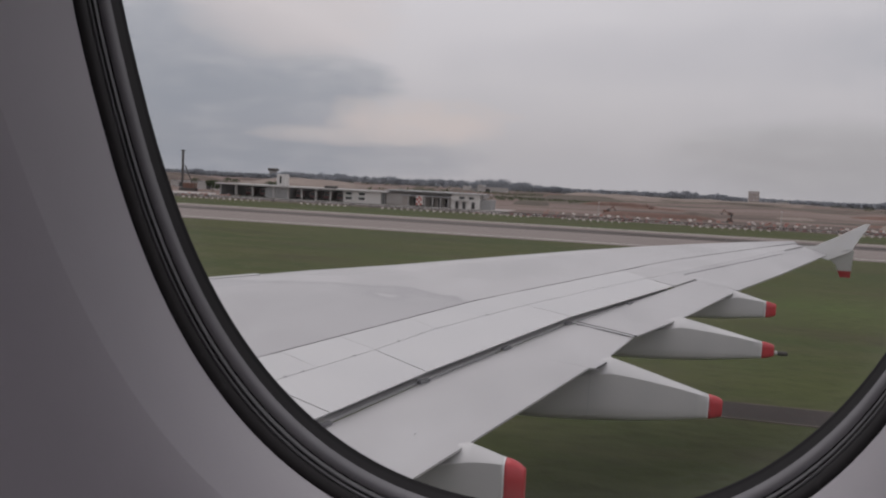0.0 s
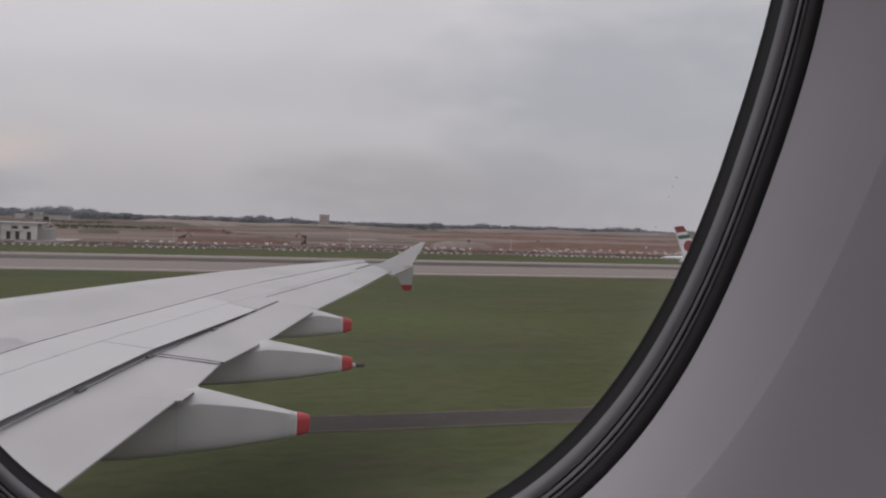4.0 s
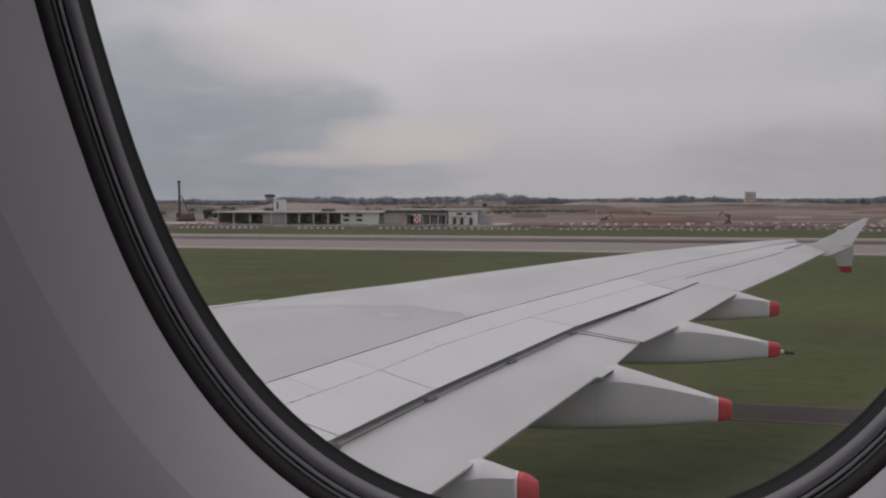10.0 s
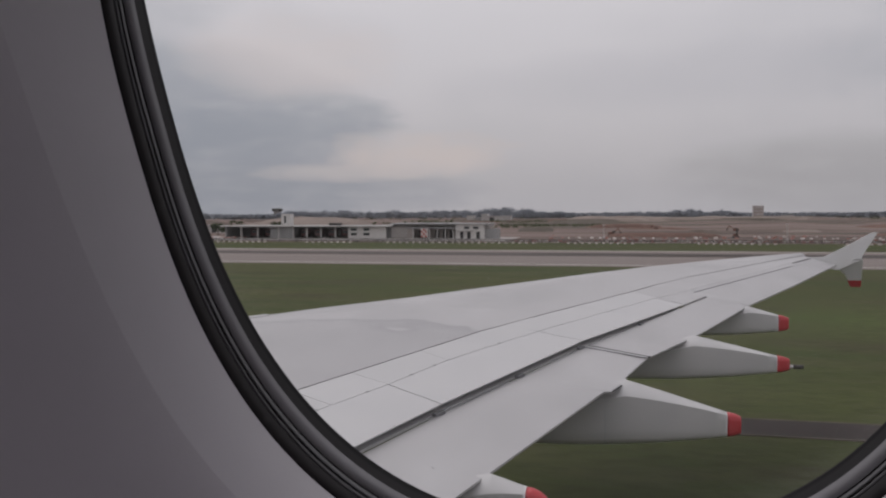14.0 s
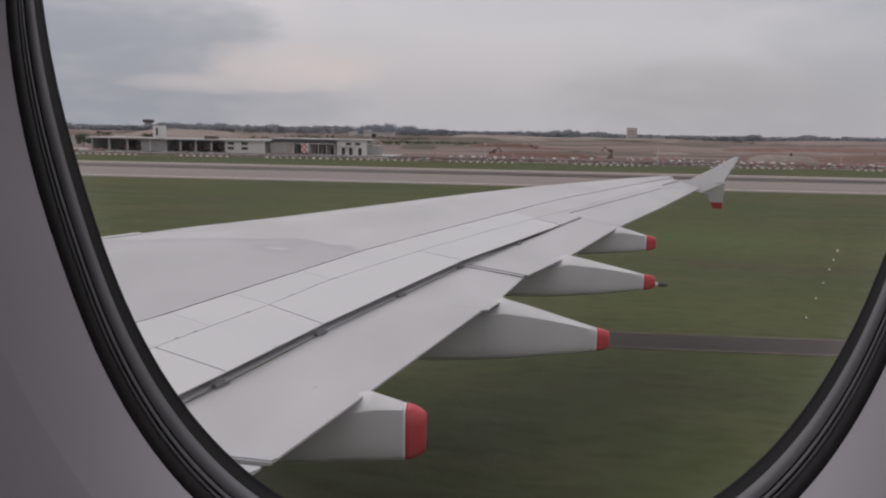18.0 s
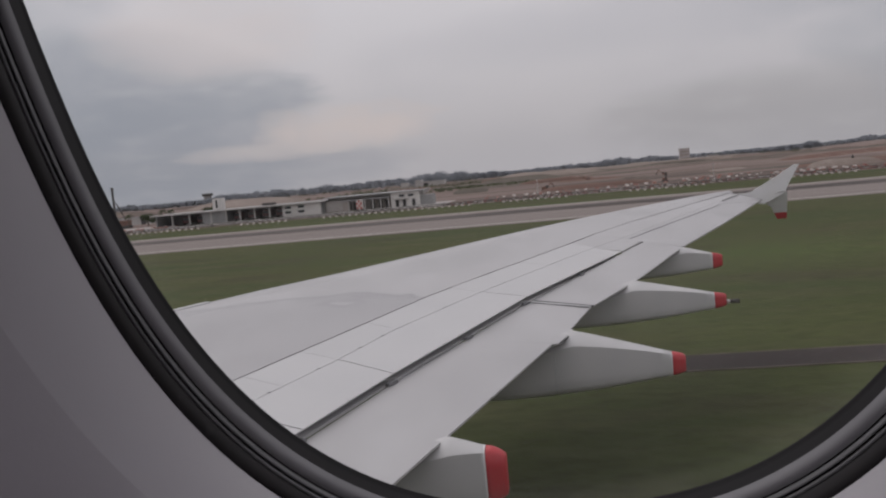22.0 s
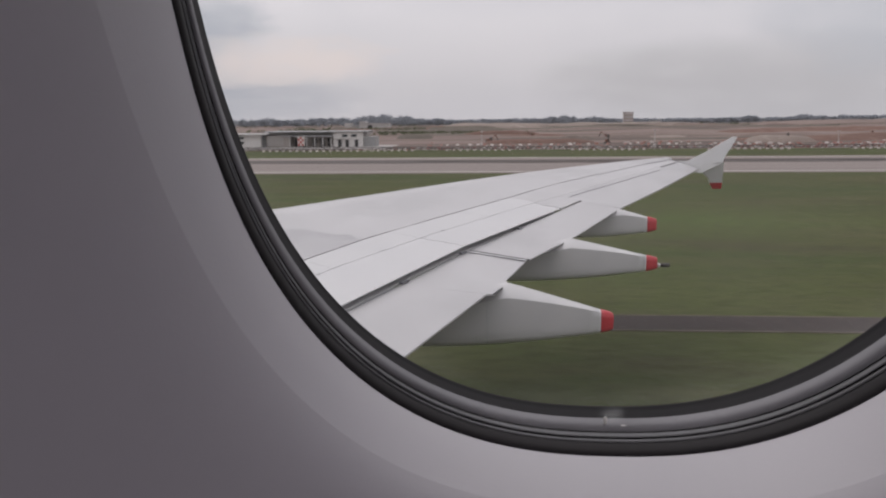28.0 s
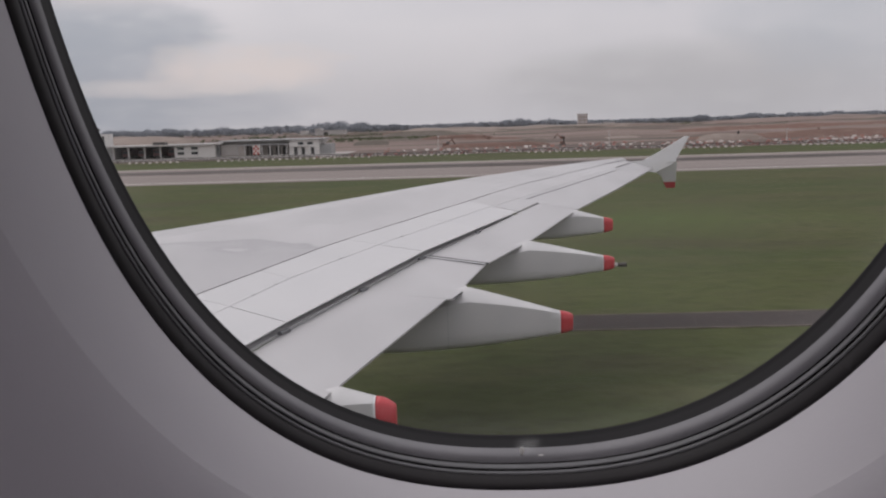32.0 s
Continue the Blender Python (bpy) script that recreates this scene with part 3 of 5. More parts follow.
# openings are unseen and placed only to hold the fill lamps
FILL_OPENINGS = [-2.9, -2.1, -1.3, 0.9, 1.7]
edges_x = [FRONT_WALL] + [e for c in FILL_OPENINGS for e in (c - 0.28, c + 0.28)] + [HALF_U]
for i in range(0, len(edges_x), 2):
    add_box(far_wall, edges_x[i], edges_x[i + 1], -5.65, -5.6, LOW.z, HIGH.z)
for c in FILL_OPENINGS:
    add_box(far_wall, c - 0.28, c + 0.28, -5.65, -5.6, LOW.z, 7.5)
    add_box(far_wall, c - 0.28, c + 0.28, -5.65, -5.6, 8.3, HIGH.z)
tagged(part("wall_far", far_wall, CABIN_LINING), "plain pale unseen cabin wall with openings for added fill lamps", "wall", kind="structure")
# added area lamps at the unseen openings, brighter on the left, fill the cabin
for c in FILL_OPENINGS:
    lamp = bpy.data.lights.new("cabin_fill", "AREA")
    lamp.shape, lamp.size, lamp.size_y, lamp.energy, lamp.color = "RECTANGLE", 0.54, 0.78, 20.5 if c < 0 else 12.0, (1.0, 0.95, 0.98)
    new("cabin_fill", lamp).matrix_world = look((c, -5.59, 7.9), (c, 0, 7.9))

# ---- wing ----
wing = thing("aircraft_wing", "light grey swept airliner wing with flaps lowered and upright tip fence", "wing", (0, 15, 5))
WING_INV = Matrix.Translation(-Vector(wing.location))


def ref(y):
    return 4.5 + 0.05 * y


LEADING = line([(0.7, -24.0), (12, -14.6), (18, -9.4), (20, -7.9), (22, -6.1), (25, -3.75), (28, -1.35), (31, 1.3), (34, 4.6), (35.4, 6.6)])
SPAR = line([(0.7, -11.2), (12, -5.52), (18.3, -3.07), (25, 0.36), (27, 1.25), (34.3, 6.0), (35.4, 6.9)])
HINGE = line([(0.7, -8.5), (10.77, -4.94), (13.27, -4.0), (15.2, -3.40), (18.35, -1.99), (23.6, 0.72), (25, 1.55), (35.4, 7.2)])
SPOILER = line([(0.7, -7.0), (8.9, -4.04), (10.1, -3.63), (12.45, -2.88), (17.7, -0.97), (22.95, 1.46), (24.5, 2.2), (25.13, 2.5)])
TRAIL = line([(0.7, -4.6), (7.59, -2.58), (14.56, -0.42), (15.61, -0.09), (17.39, 0.40), (20.1, 1.63), (24.45, 3.28), (29.1, 5.38), (35.28, 8.02), (36, 8.4)])


def wing_part(name, verts, faces, mat, label="", smooth=False, parent=None):
    if parent is None:
        verts = [WING_INV @ Vector(v) for v in verts]
    return mesh_object(name, verts, faces, mat, parent or wing, label, smooth)


def skin(name, front, fy, fdz, rear, ry, rdz, thick, mat, label="", segments=10, mid=()):
    """A thick panel between two lines of the wing; fy, ry: spans at the front and rear edge; mid: rows of (share, extra height)."""
    rows = [(0.0, 0.0), *mid, (1.0, 0.0)]
    verts, faces = [], []
    n = len(rows)
    shares = segments if isinstance(segments, list) else [i / segments for i in range(segments + 1)]
    segments = len(shares) - 1
    for s in shares:
        a, b = fy[0] + (fy[1] - fy[0]) * s, ry[0] + (ry[1] - ry[0]) * s
        dip = fdz[0] + (fdz[1] - fdz[0]) * s if isinstance(fdz, tuple) else fdz
        p, q = Vector((front(a), a, ref(a) + dip)), Vector((rear(b), b, ref(b) + rdz))
        for k, h in rows:
            verts.append(p.lerp(q, k) + Vector((0, 0, h)))
        for k, h in rows:
            t = thick if not isinstance(thick, tuple) else thick[0] + (thick[1] - thick[0]) * k
            verts.append(p.lerp(q, k) + Vector((0, 0, h - t)))
    m = 2 * n
    for i in range(segments):
        o, p = i * m, (i + 1) * m
        for k in range(n - 1):
            faces.append((o + k, o + k + 1, p + k + 1, p + k))
            faces.append((o + n + k, p + n + k, p + n + k + 1, o + n + k + 1))
        faces.append((o, p, p + n, o + n))
        faces.append((o + n - 1, o + 2 * n - 1, p + 2 * n - 1, p + n - 1))
    for o in (0, segments * m):
        for k in range(n - 1):
            faces.append((o + k, o + n + k, o + n + k + 1, o + k + 1))
    return wing_part(name, verts, faces, mat, label)


# main box: nose, crest, spar line, underside
rings = []
for y in [0.7, 4, 8, 10, 12, 14, 16, 18, 20, 22, 24, 26, 28, 30, 32, 33, 34, 34.8, 35.4]:
    le, sp, z = LEADING(y), SPAR(y), ref(y)
    chord = TRAIL(y) - le
    deep = 0.105 * chord
    rings.append([(sp, y, z - 0.08), (sp * 0.7 + le * 0.3, y, z - 0.02 + 0.004 * chord), (sp * 0.35 + le * 0.65, y, z + 0.012 * chord - 0.01), (le + 0.04 * chord, y, z - 0.004), (le, y, z - 0.02), (le - 0.03 * chord, y, z - 0.16 * deep), (le - 0.045 * chord, y, z - 0.5 * deep),
                  (le - 0.02 * chord, y, z - 0.8 * deep), (le + 0.2 * chord, y, z - 1.05 * deep), (sp, y, z - 0.85 * deep - 0.1)])
v, f = loft(rings)
wing_part("wing_box", v, f, WING_STAINED, "light grey main wing skin with faint stains")

# shroud panels and spoilers
SHROUD_CUTS = [0.7, 4.5, 7.6, 9.4, 10.76, 11.85, 13.23, 15.2, 18.3, 21.2, 23.7]
for a, b in zip(SHROUD_CUTS, SHROUD_CUTS[1:]):
    skin("shroud_panel", SPAR, (a + 0.5, b + 0.49 if b < 23 else b + 0.7), -0.092, HINGE, (a + 0.003, b - 0.003), -0.135, 0.05, PANEL_GREY, segments=5)
SPOILER_CUTS = [0.7, 4.5, 7.6, 10.76, 13.23, 18.3, 23.6]
REAR_CUTS = [0.7, 4.2, 7.2, 10.05, 12.42, 17.72, 22.95]
for a, b, c, d in zip(SPOILER_CUTS, SPOILER_CUTS[1:], REAR_CUTS, REAR_CUTS[1:]):
    skin("spoiler", HINGE, (a + 0.012, b - 0.012), -0.142, SPOILER, (c + 0.012, d - 0.012), -0.20, (0.09, 0.010), PANEL_GREY, "pale grey spoiler panel")
skin("slat_edge", lambda y: LEADING(y) - 0.02, (10, 18.75), 0.014, lambda y: LEADING(y) + 0.16, (10, 18.7), 0.012, 0.04, PANEL_GREY, "pale raised leading edge strip", 12)
# open seam along the spar
skin("spar_seam", lambda y: SPAR(y) - 0.005, (0.7, 35.2), -0.0835, lambda y: SPAR(y) + 0.005, (0.7, 35.2), -0.0845, 0.03, DARK_GAP, "dark seam in front of the spoilers", 24)
skin("hinge_seam", lambda y: HINGE(y) - 0.006, (0.7, 23.6), -0.136, lambda y: HINGE(y) + 0.006, (0.7, 23.6), -0.138, 0.03, SEALANT, "grey sealant seam", 24)
# dark cove under the spoilers
skin("cove", HINGE, (0.7, 23.6), -0.262, lambda y: SPOILER(y) - 0.04, (0.7, 22.95), -0.325, 0.04, PANEL_GREY, "shaded grey cove above the flap", 12)
# fixed panel outboard of the spoilers
skin("outer_panel", SPAR, (24.4, 35.2), -0.092, HINGE, (23.72, 35.2), -0.145, 0.2, WING_GREY, "light grey fixed panel")
AIL_FRONT = line([(24.5, 2.12), (25.13, 1.80), (32.33, 5.81), (33.0, 6.15)])


def flap_line(shift):
    return lambda y: SPOILER(y) - shift


skin("flap_inner", flap_line(-0.02), (0.7, 7.86), -0.34, lambda y: TRAIL(y) - 0.06, (0.7, 7.92), -0.46, (0.42, 0.03), WING_GREY, "pale grey inner flap", 6, mid=[(0.3, 0.015)])
FLAP_REAR = line([(8.0, TRAIL(8.0)), (14.54, -0.42), (14.57, -0.27), (15.45, -0.03), (15.61, -0.06), (17.44, 0.40)])
skin("flap_middle", flap_line(-0.02), (7.98, 17.74), -0.345, FLAP_REAR, (8.0, 17.44), -0.45, (0.42, 0.03), WING_GREY, "pale grey lowered flap", [k * 0.0692797 for k in range(10)] + [0.692797, 0.69597, 0.74, 0.78919, 0.80614, 0.9, 1.0], mid=[(0.3, 0.015)])
skin("flap_outer", flap_line(-0.02), (17.80, 24.5), (-0.345, -0.215), TRAIL, (17.51, 24.50), -0.45, (0.34, 0.03), WING_GREY, "pale grey lowered outer flap", 10, mid=[(0.3, 0.012)])
FIX_REAR = line([(22.97, 1.47), (24.5, 2.13), (25.13, 1.80), (32.33, 5.81), (33.0, 6.15)])
skin("fixed_rear", HINGE, (23.62, 33.2), -0.150, FIX_REAR, (22.98, 33.0), -0.195, 0.05, WING_GREY, "light grey fixed rear panel", 40)
skin("aileron", AIL_FRONT, (24.56, 33.0), -0.205, TRAIL, (24.56, 33.9), -0.45, (0.22, 0.03), WING_GREY, "light grey aileron", 24)
skin("aileron_seam", lambda y: AIL_FRONT(y) - 0.005, (25.13, 32.4), -0.190, lambda y: AIL_FRONT(y) + 0.006, (25.13, 32.4), -0.193, 0.03, SLOT_GREY, "dark seam in front of the aileron", 16)
skin("tip_panel", HINGE, (33.2, 35.3), -0.200, TRAIL, (33.92, 35.3), -0.45, (0.2, 0.03), WING_GREY, "light grey wing tip", 4)


# seals at the flap gaps, dark slots under the spoilers, marks along the hinge
skin("flap_seal", flap_line(-0.05), (17.70, 17.78), -0.322, FLAP_REAR, (17.29, 17.36), -0.428, 0.008, PANEL_GREY, "pale flap edge seal", 1)
for front, rear in (((17.655, 17.69), (17.25, 17.28)), ((17.79, 17.88), (17.37, 17.47))):
    skin("seal_line", flap_line(-0.05), front, -0.325, FLAP_REAR, rear, -0.431, 0.008, DARK_GAP, "dark line beside the flap seal", 1)
skin("flap_seal", flap_line(-0.10), (8.02, 8.10), -0.322, TRAIL, (8.02, 8.09), -0.432, 0.02, SEALANT, "grey flap edge seal", 1)
skin("flap_seal", flap_line(-0.10), (7.78, 7.86), -0.330, lambda y: TRAIL(y) - 0.06, (7.74, 7.81), -0.44, 0.02, SEALANT, "grey flap edge seal", 1)


def wing_box_part(name, x, y, z, hx, hy, hz, mat, label="", turn=0.0):
    bm = bmesh.new()
    add_box(bm, -hx, hx, -hy, hy, -hz, hz)
    bmesh.ops.transform(bm, matrix=WING_INV @ pose(x, y, z, 0, 0, turn), verts=bm.verts)
    return part(name, bm, mat, wing, label)


for y in (7.25, 9.95, 12.35, 14.95, 17.6, 20.4):
    wing_box_part("track_slot", SPOILER(y) + 0.005, y - 0.06, ref(y) - (0.318 if y < 18 else 0.285), 0.040, 0.13, 0.024, SLOT_GREY, "dark slot above the flap track", -20)
for y in (7.9, 9.0, 11.19, 11.55, 12.71, 13.94, 14.72, 16.86, 19.2, 21.4):
    wing_box_part("hinge_mark", HINGE(y) - 0.015, y, ref(y) - 0.137, 0.032, 0.012, 0.006, SLOT_GREY, "small dark hinge mark", 20)
# dark strip stands in for the shadow gap between flap and fairing
wing_box_part("notch_shade", -0.150, 15.0, ref(15.0) - 0.466, 0.010, 0.47, 0.014, DARK_GAP, "dark strip painted as the shadow gap at the flap notch", -15.3)
wing_box_part("flap_gap_end", 0.33, 17.47, ref(17.47) - 0.445, 0.12, 0.025, 0.012, DARK_GAP, "dark end of the flap gap", -15)
for y in (8.6, 11.17, 14.1):
    wing_box_part("edge_mark", SPOILER(y) - 0.03, y, ref(y) - 0.198, 0.012, 0.010, 0.004, SLOT_GREY, "small dark mark on the spoiler edge")
for x, y in ((-2.73, 10.42), (-2.61, 10.3), (-2.49, 10.17)):
    wing_box_part("flap_mark", x, y, ref(y) - 0.392, 0.010, 0.022, 0.003, SEALANT, "tiny grey mark on the flap")

# tip fence: an upper fin and a lower fin, both leaning outwards
FENCE_Y = 35.5


def fin(name, outline, lean, mat, label):
    v = []
    for off in (-0.04, 0.04):
        v += [(x, FENCE_Y + off + lean * (z - 6.0), z) for x, z in outline]
    n = len(outline)
    f = [tuple(range(n)), tuple(range(2 * n - 1, n - 1, -1))] + [(i, (i + 1) % n, n + (i + 1) % n, n + i) for i in range(n)]
    wing_part(name, v, f, mat, label)


fin("tip_fence", [(6.7, 6.10), (7.2, 6.10), (7.62, 6.12), (8.55, 6.60), (9.46, 7.11), (9.64, 7.11), (9.36, 6.66), (9.11, 6.29), (8.97, 6.0), (8.10, 5.60), (7.6, 5.72), (7.2, 5.92)], 0.22, LIT_FENCE_WHITE, "light grey wing tip fence")
fin("lower_fence", [(8.15, 5.68), (8.32, 5.95), (8.79, 6.06), (9.06, 6.05), (9.10, 5.17), (8.60, 5.17), (8.49, 5.40)], -0.42, LIT_FENCE_WHITE, "light grey lower fin of the wing tip fence")
fin("fence_tip", [(8.60, 5.166), (9.10, 5.166), (9.10, 4.90), (8.74, 4.90)], -0.42, RED_PAINT, "red lower fence tip")


def canoe_section(drop):
    """Half sections of (side, height): a sloping top facet, a crease, upright sides and a round keel."""
    side = [(0.12, 1.0), (1.0, 1.0 - drop), (1.0, 0.30), (1.0, -0.10), (0.99, -0.45), (0.93, -0.75), (0.76, -0.92), (0.40, -1.0)]
    return side + [(-a, b) for a, b in reversed(side)]


CREASES = (1, 14)


def fairing(y, x_nose, x_edge, x_red, x_tip, top_edge, bot_start, top_red, bot_red, width, pipe=False, seam=False):
    """Flap track fairing: a long canoe from under the wing to a red end behind the trailing edge."""
    rings = []
    xs = [x_nose + (x_edge - x_nose) * k / 7 for k in range(7)] + [x_edge + (x_red - x_edge) * k / 8 for k in range(9)]
    for x in xs:
        s = (x - x_nose) / (x_red - x_nose)
        top = top_edge - 0.14 if x < x_edge - 0.001 else top_edge + (top_red - top_edge) * ((x - x_edge) / (x_red - x_edge)) ** 1.05
        bot = bot_start + (bot_red - bot_start) * max(0, (s - 0.45) / 0.55) ** 1.8
        if s < 0.3:
            bot += (top - bot) * 0.6 * (1 - s / 0.3) ** 2
        half = width / 2 * (1 - 0.62 * max(0, (s - 0.4) / 0.6) ** 1.2) * (0.35 + 0.65 * min(1, s / 0.3))
        mid, h = (top + bot) / 2, (top - bot) / 2
        ring = []
        for c, sn in canoe_section(0.12 + 0.30 * min(1.0, max(0.0, (x_red - x) / (x_red - x_edge)))):
            ring.append((x, y + half * c, mid + h * sn))
        rings.append(ring)
    v, f = loft(rings)
    body = wing_part("track_fairing", v, f, FAIRING_GREY, "light grey flap track fairing", True)
    n = len(rings[0])
    for e in body.data.edges:
        a, c = sorted(e.vertices)
        if c - a == n and a % n in CREASES:
            e.use_edge_sharp = True
    last = rings[-1]
    for name, x, wide, mat, label in (("white_band", x_red - 0.022, 0.02, JET_WHITE, "thin white band before the red end"), ("panel_seam", x_edge - 0.36, 0.012, SEALANT, "fine grey panel seam")):
        if name == "panel_seam" and not seam:
            continue
        k = max(i for i in range(len(xs) - 1) if xs[i] <= x)
        loops = []
        for xx in (x, x + wide):
            s = min(1.0, (xx - xs[k]) / (xs[k + 1] - xs[k]))
            mid_z = sum(p[2] for p in rings[k]) / len(rings[k])
            loop = [Vector(a).lerp(Vector(b), s) for a, b in zip(rings[k], rings[k + 1])]
            loops.append([WING_INV @ Vector((xx, y + (p.y - y) * 1.006, mid_z + (p.z - mid_z) * 1.006)) for p in loop])
        v, f = loft(loops)
        wing_part(name, v, f, mat, label, True, parent=body)
    cz = (top_red + bot_red) / 2
    tips = []
    for k in range(6):
        s = min(1.0, k / 4 * 0.97)
        g = 1.004 - 0.32 * s ** 1.9 if k < 5 else 0.62
        x = x_red + 0.003 + (x_tip - x_red) * 0.95 * (s if k < 5 else 1.0)
        tips.append([WING_INV @ Vector((x, y + (p[1] - y) * g, cz + (p[2] - cz) * g)) for p in last])
    v, f = loft(tips)
    wing_part("red_end", v, f, RED_PAINT, "red painted fairing end", True, parent=body)
    if pipe:
        b = bmesh.new()
        for r, x0, x1 in ((0.03, x_tip - 0.02, x_tip + 0.09), (0.05, x_tip + 0.09, x_tip + 0.29)):
            bmesh.ops.create_cone(b, cap_ends=True, segments=14, radius1=r, radius2=r, depth=x1 - x0, matrix=WING_INV @ pose((x0 + x1) / 2, y, bot_red + 0.36 * (top_red - bot_red), 0, 90, 0))
        pipe_end = part("jettison_pipe", b, MACHINE_DARK, body, "dark metal fuel jettison pipe", True)
        b = bmesh.new()
        bmesh.ops.create_cone(b, cap_ends=True, segments=14, radius1=0.055, radius2=0.04, depth=0.07, matrix=WING_INV @ pose(x_tip + 0.035, y, bot_red + 0.36 * (top_red - bot_red), 0, 90, 0))
        part("pipe_joint", b, LIT_FENCE_WHITE, pipe_end, "pale pipe joint", True)
    return body


fairing(24.2, 0.2, 3.25, 4.05, 4.34, 5.30, 4.46, 5.07, 4.62, 0.55)
fairing(19.5, -2.2, 1.45, 3.26, 3.54, 5.11, 4.08, 4.70, 4.33, 0.62, True)
fairing(15.2, -4.2, -0.05, 1.73, 1.98, 4.87, 3.64, 4.36, 3.93, 0.72, seam=True)
fairing(10.1, -6.0, -1.73, -1.25, -0.98, 4.60, 3.60, 4.46, 3.71, 0.80)

# fuselage skin round the cabin, with the opening of the window
SKIN_OFF = 0.012
low_edge, high_edge = wall_point(0, -1.2, SKIN_OFF), wall_point(0, 1.2, SKIN_OFF)
side = [(-1.1, 2.15), (0.15, 3.4), (0.72, 4.6), (0.80, 5.6), (0.72, 6.4), (low_edge.y, low_edge.z)]
crown = [(high_edge.y, high_edge.z), (-0.95, 9.7), (-1.7, 10.1), (-3.1, 10.28)]
MIDDLE = -3.1
half = [(MIDDLE, 1.7), *side, *crown]
section = half + [(2 * MIDDLE - y, z) for y, z in reversed(half[1:-1])]
verts, faces = [], []
stations = [-30.0, -12.0, 0.0, 12.0, 26.0]
for x in stations:
    verts += [(x, y, z) for y, z in section]
n = len(section)
for i in range(len(stations) - 1):
    for k in range(n):
        if k == len(side):
            continue
        faces.append((i * n + k, i * n + (k + 1) % n, (i + 1) * n + (k + 1) % n, (i + 1) * n + k))
faces += [tuple(range(n)), tuple((len(stations) - 1) * n + k for k in range(n - 1, -1, -1))]
o = len(verts)
hole = oval(OUTER[0] + 0.026, OUTER[1] + 0.026, OUTER[2], 0, SKIN_OFF)
edge = []
for p in oval(1, 1, 2, 0, SKIN_OFF):
    q = p - wall_point(0, 0, SKIN_OFF)
    u, w = q.x, q.dot(RISE)
    k = 1 / max(abs(u) / (26.0 if u > 0 else 30.0), abs(w) / 1.2)
    edge.append(wall_point(u * k, w * k, SKIN_OFF))
hv, hf = loft([hole, edge], caps=False)
verts += hv
faces += [tuple(o + i for i in f) for f in hf]
tagged(mesh_object("wall_fuselage", verts, faces, FAIRING_GREY, smooth=True), "pale fuselage skin with the cabin window's opening", "wall", kind="structure")

# ---- airfield ----
tagged(part("ground", box(-4300, 4300, -600, 4400, -1.0, 0.0), GRASS), "wide green airfield grass with dry patches", "grass", kind="structure")
tagged(part("road", box(-900, 900, 30.55, 32.85, -0.2, 0.03), ROAD_DARK), "narrow dark asphalt service road through the grass", "road", kind="structure")
for y in (30.42, 32.85):
    tagged(part("road_edge", box(-900, 900, y, y + 0.13, -0.2, 0.035), ROAD_EDGE), "thin pale dusty edge of the service road", "road edge", kind="structure")
runway = thing("runway", "long pale concrete runway with dark tyre marks", "runway", (0, 148, 0), kind="structure")
part("pavement", box(-2500, 2500, -26, 25, -0.2, 0.02), RUNWAY_GREY, runway)
part("tyre_marks", box(-2500, 2500, 3, 14, -0.1, 0.035), RUNWAY_WORN, runway, "dark band of tyre rubber")
streak_rng = random.Random(8)
for k in range(22):
    x, y, long = streak_rng.uniform(-420, 420), streak_rng.choice((streak_rng.uniform(3, 14), streak_rng.uniform(2, 12), streak_rng.uniform(6, 10))), streak_rng.uniform(50, 190)
    part("tyre_streak", box(x - long / 2, x + long / 2, y - 0.5, y + streak_rng.uniform(0.4, 1.3), -0.1, 0.04), RUBBER_STREAK, runway, "dark streak of tyre rubber")
for y in (-22.5, 22.5):
    part("edge_line", box(-2500, 2500, y - 0.35, y + 0.35, -0.1, 0.04), WHITE_LINE, runway, "white runway edge line")
tagged(part("site_ground", box(-900, 1700, 214, 1500, -0.3, 0.05), DIRT), "bare brown earth of a building site", "earth", kind="structure")
tagged(part("apron", box(-170, -34, 222, 262, -0.2, 0.09), SITE_PAVING), "pale paved apron before the fire station", "pavement", kind="structure")


def bank_of_earth(name, label, x0, x1, y0, y1, height, mat, seed, nx=40, ny=14, power=0.6):
    """A spoil heap with a rough top and sloping sides."""
    verts, faces = [], []
    for j in range(ny + 1):
        for i in range(nx + 1):
            s, t = i / nx, j / ny
            e = max(0.0, (1 - abs(2 * s - 1) ** 4) * math.sin(math.pi * t)) ** power
            n1 = noise.noise(Vector((s * (x1 - x0) * 0.03 + seed, t * 2.5, seed)))
            n2 = noise.noise(Vector((s * (x1 - x0) * 0.15 + seed, t * 9, seed + 4)))
            verts.append((x0 + (x1 - x0) * s, y0 + (y1 - y0) * t, -0.2 + e * height * (0.85 + 0.35 * n1 + 0.12 * n2)))
    for j in range(ny):
        for i in range(nx):
            a = j * (nx + 1) + i
            faces.append((a, a + 1, a + nx + 2, a + nx + 1))
    return tagged(mesh_object(name, verts, faces, mat, smooth=True), label, "earth mound")


bank_of_earth("earth_mound", "pale sandy spoil heap behind the fire station", -240, -172, 470, 560, 5.6, SAND, 1.0)
bank_of_earth("earth_mound", "flat-topped pale earth heap on the building site", -52, 16, 610, 690, 5.6, SAND, 2.0)
bank_of_earth("earth_mound", "reddish spoil heap at the edge of the site", -420, -235, 430, 520, 6.5, DIRT, 3.0)
bank_of_earth("earth_mound", "long low brown earth bank across the site", -20, 700, 300, 620, 3.6, DIRT, 4.0, 90, 20, 0.5)
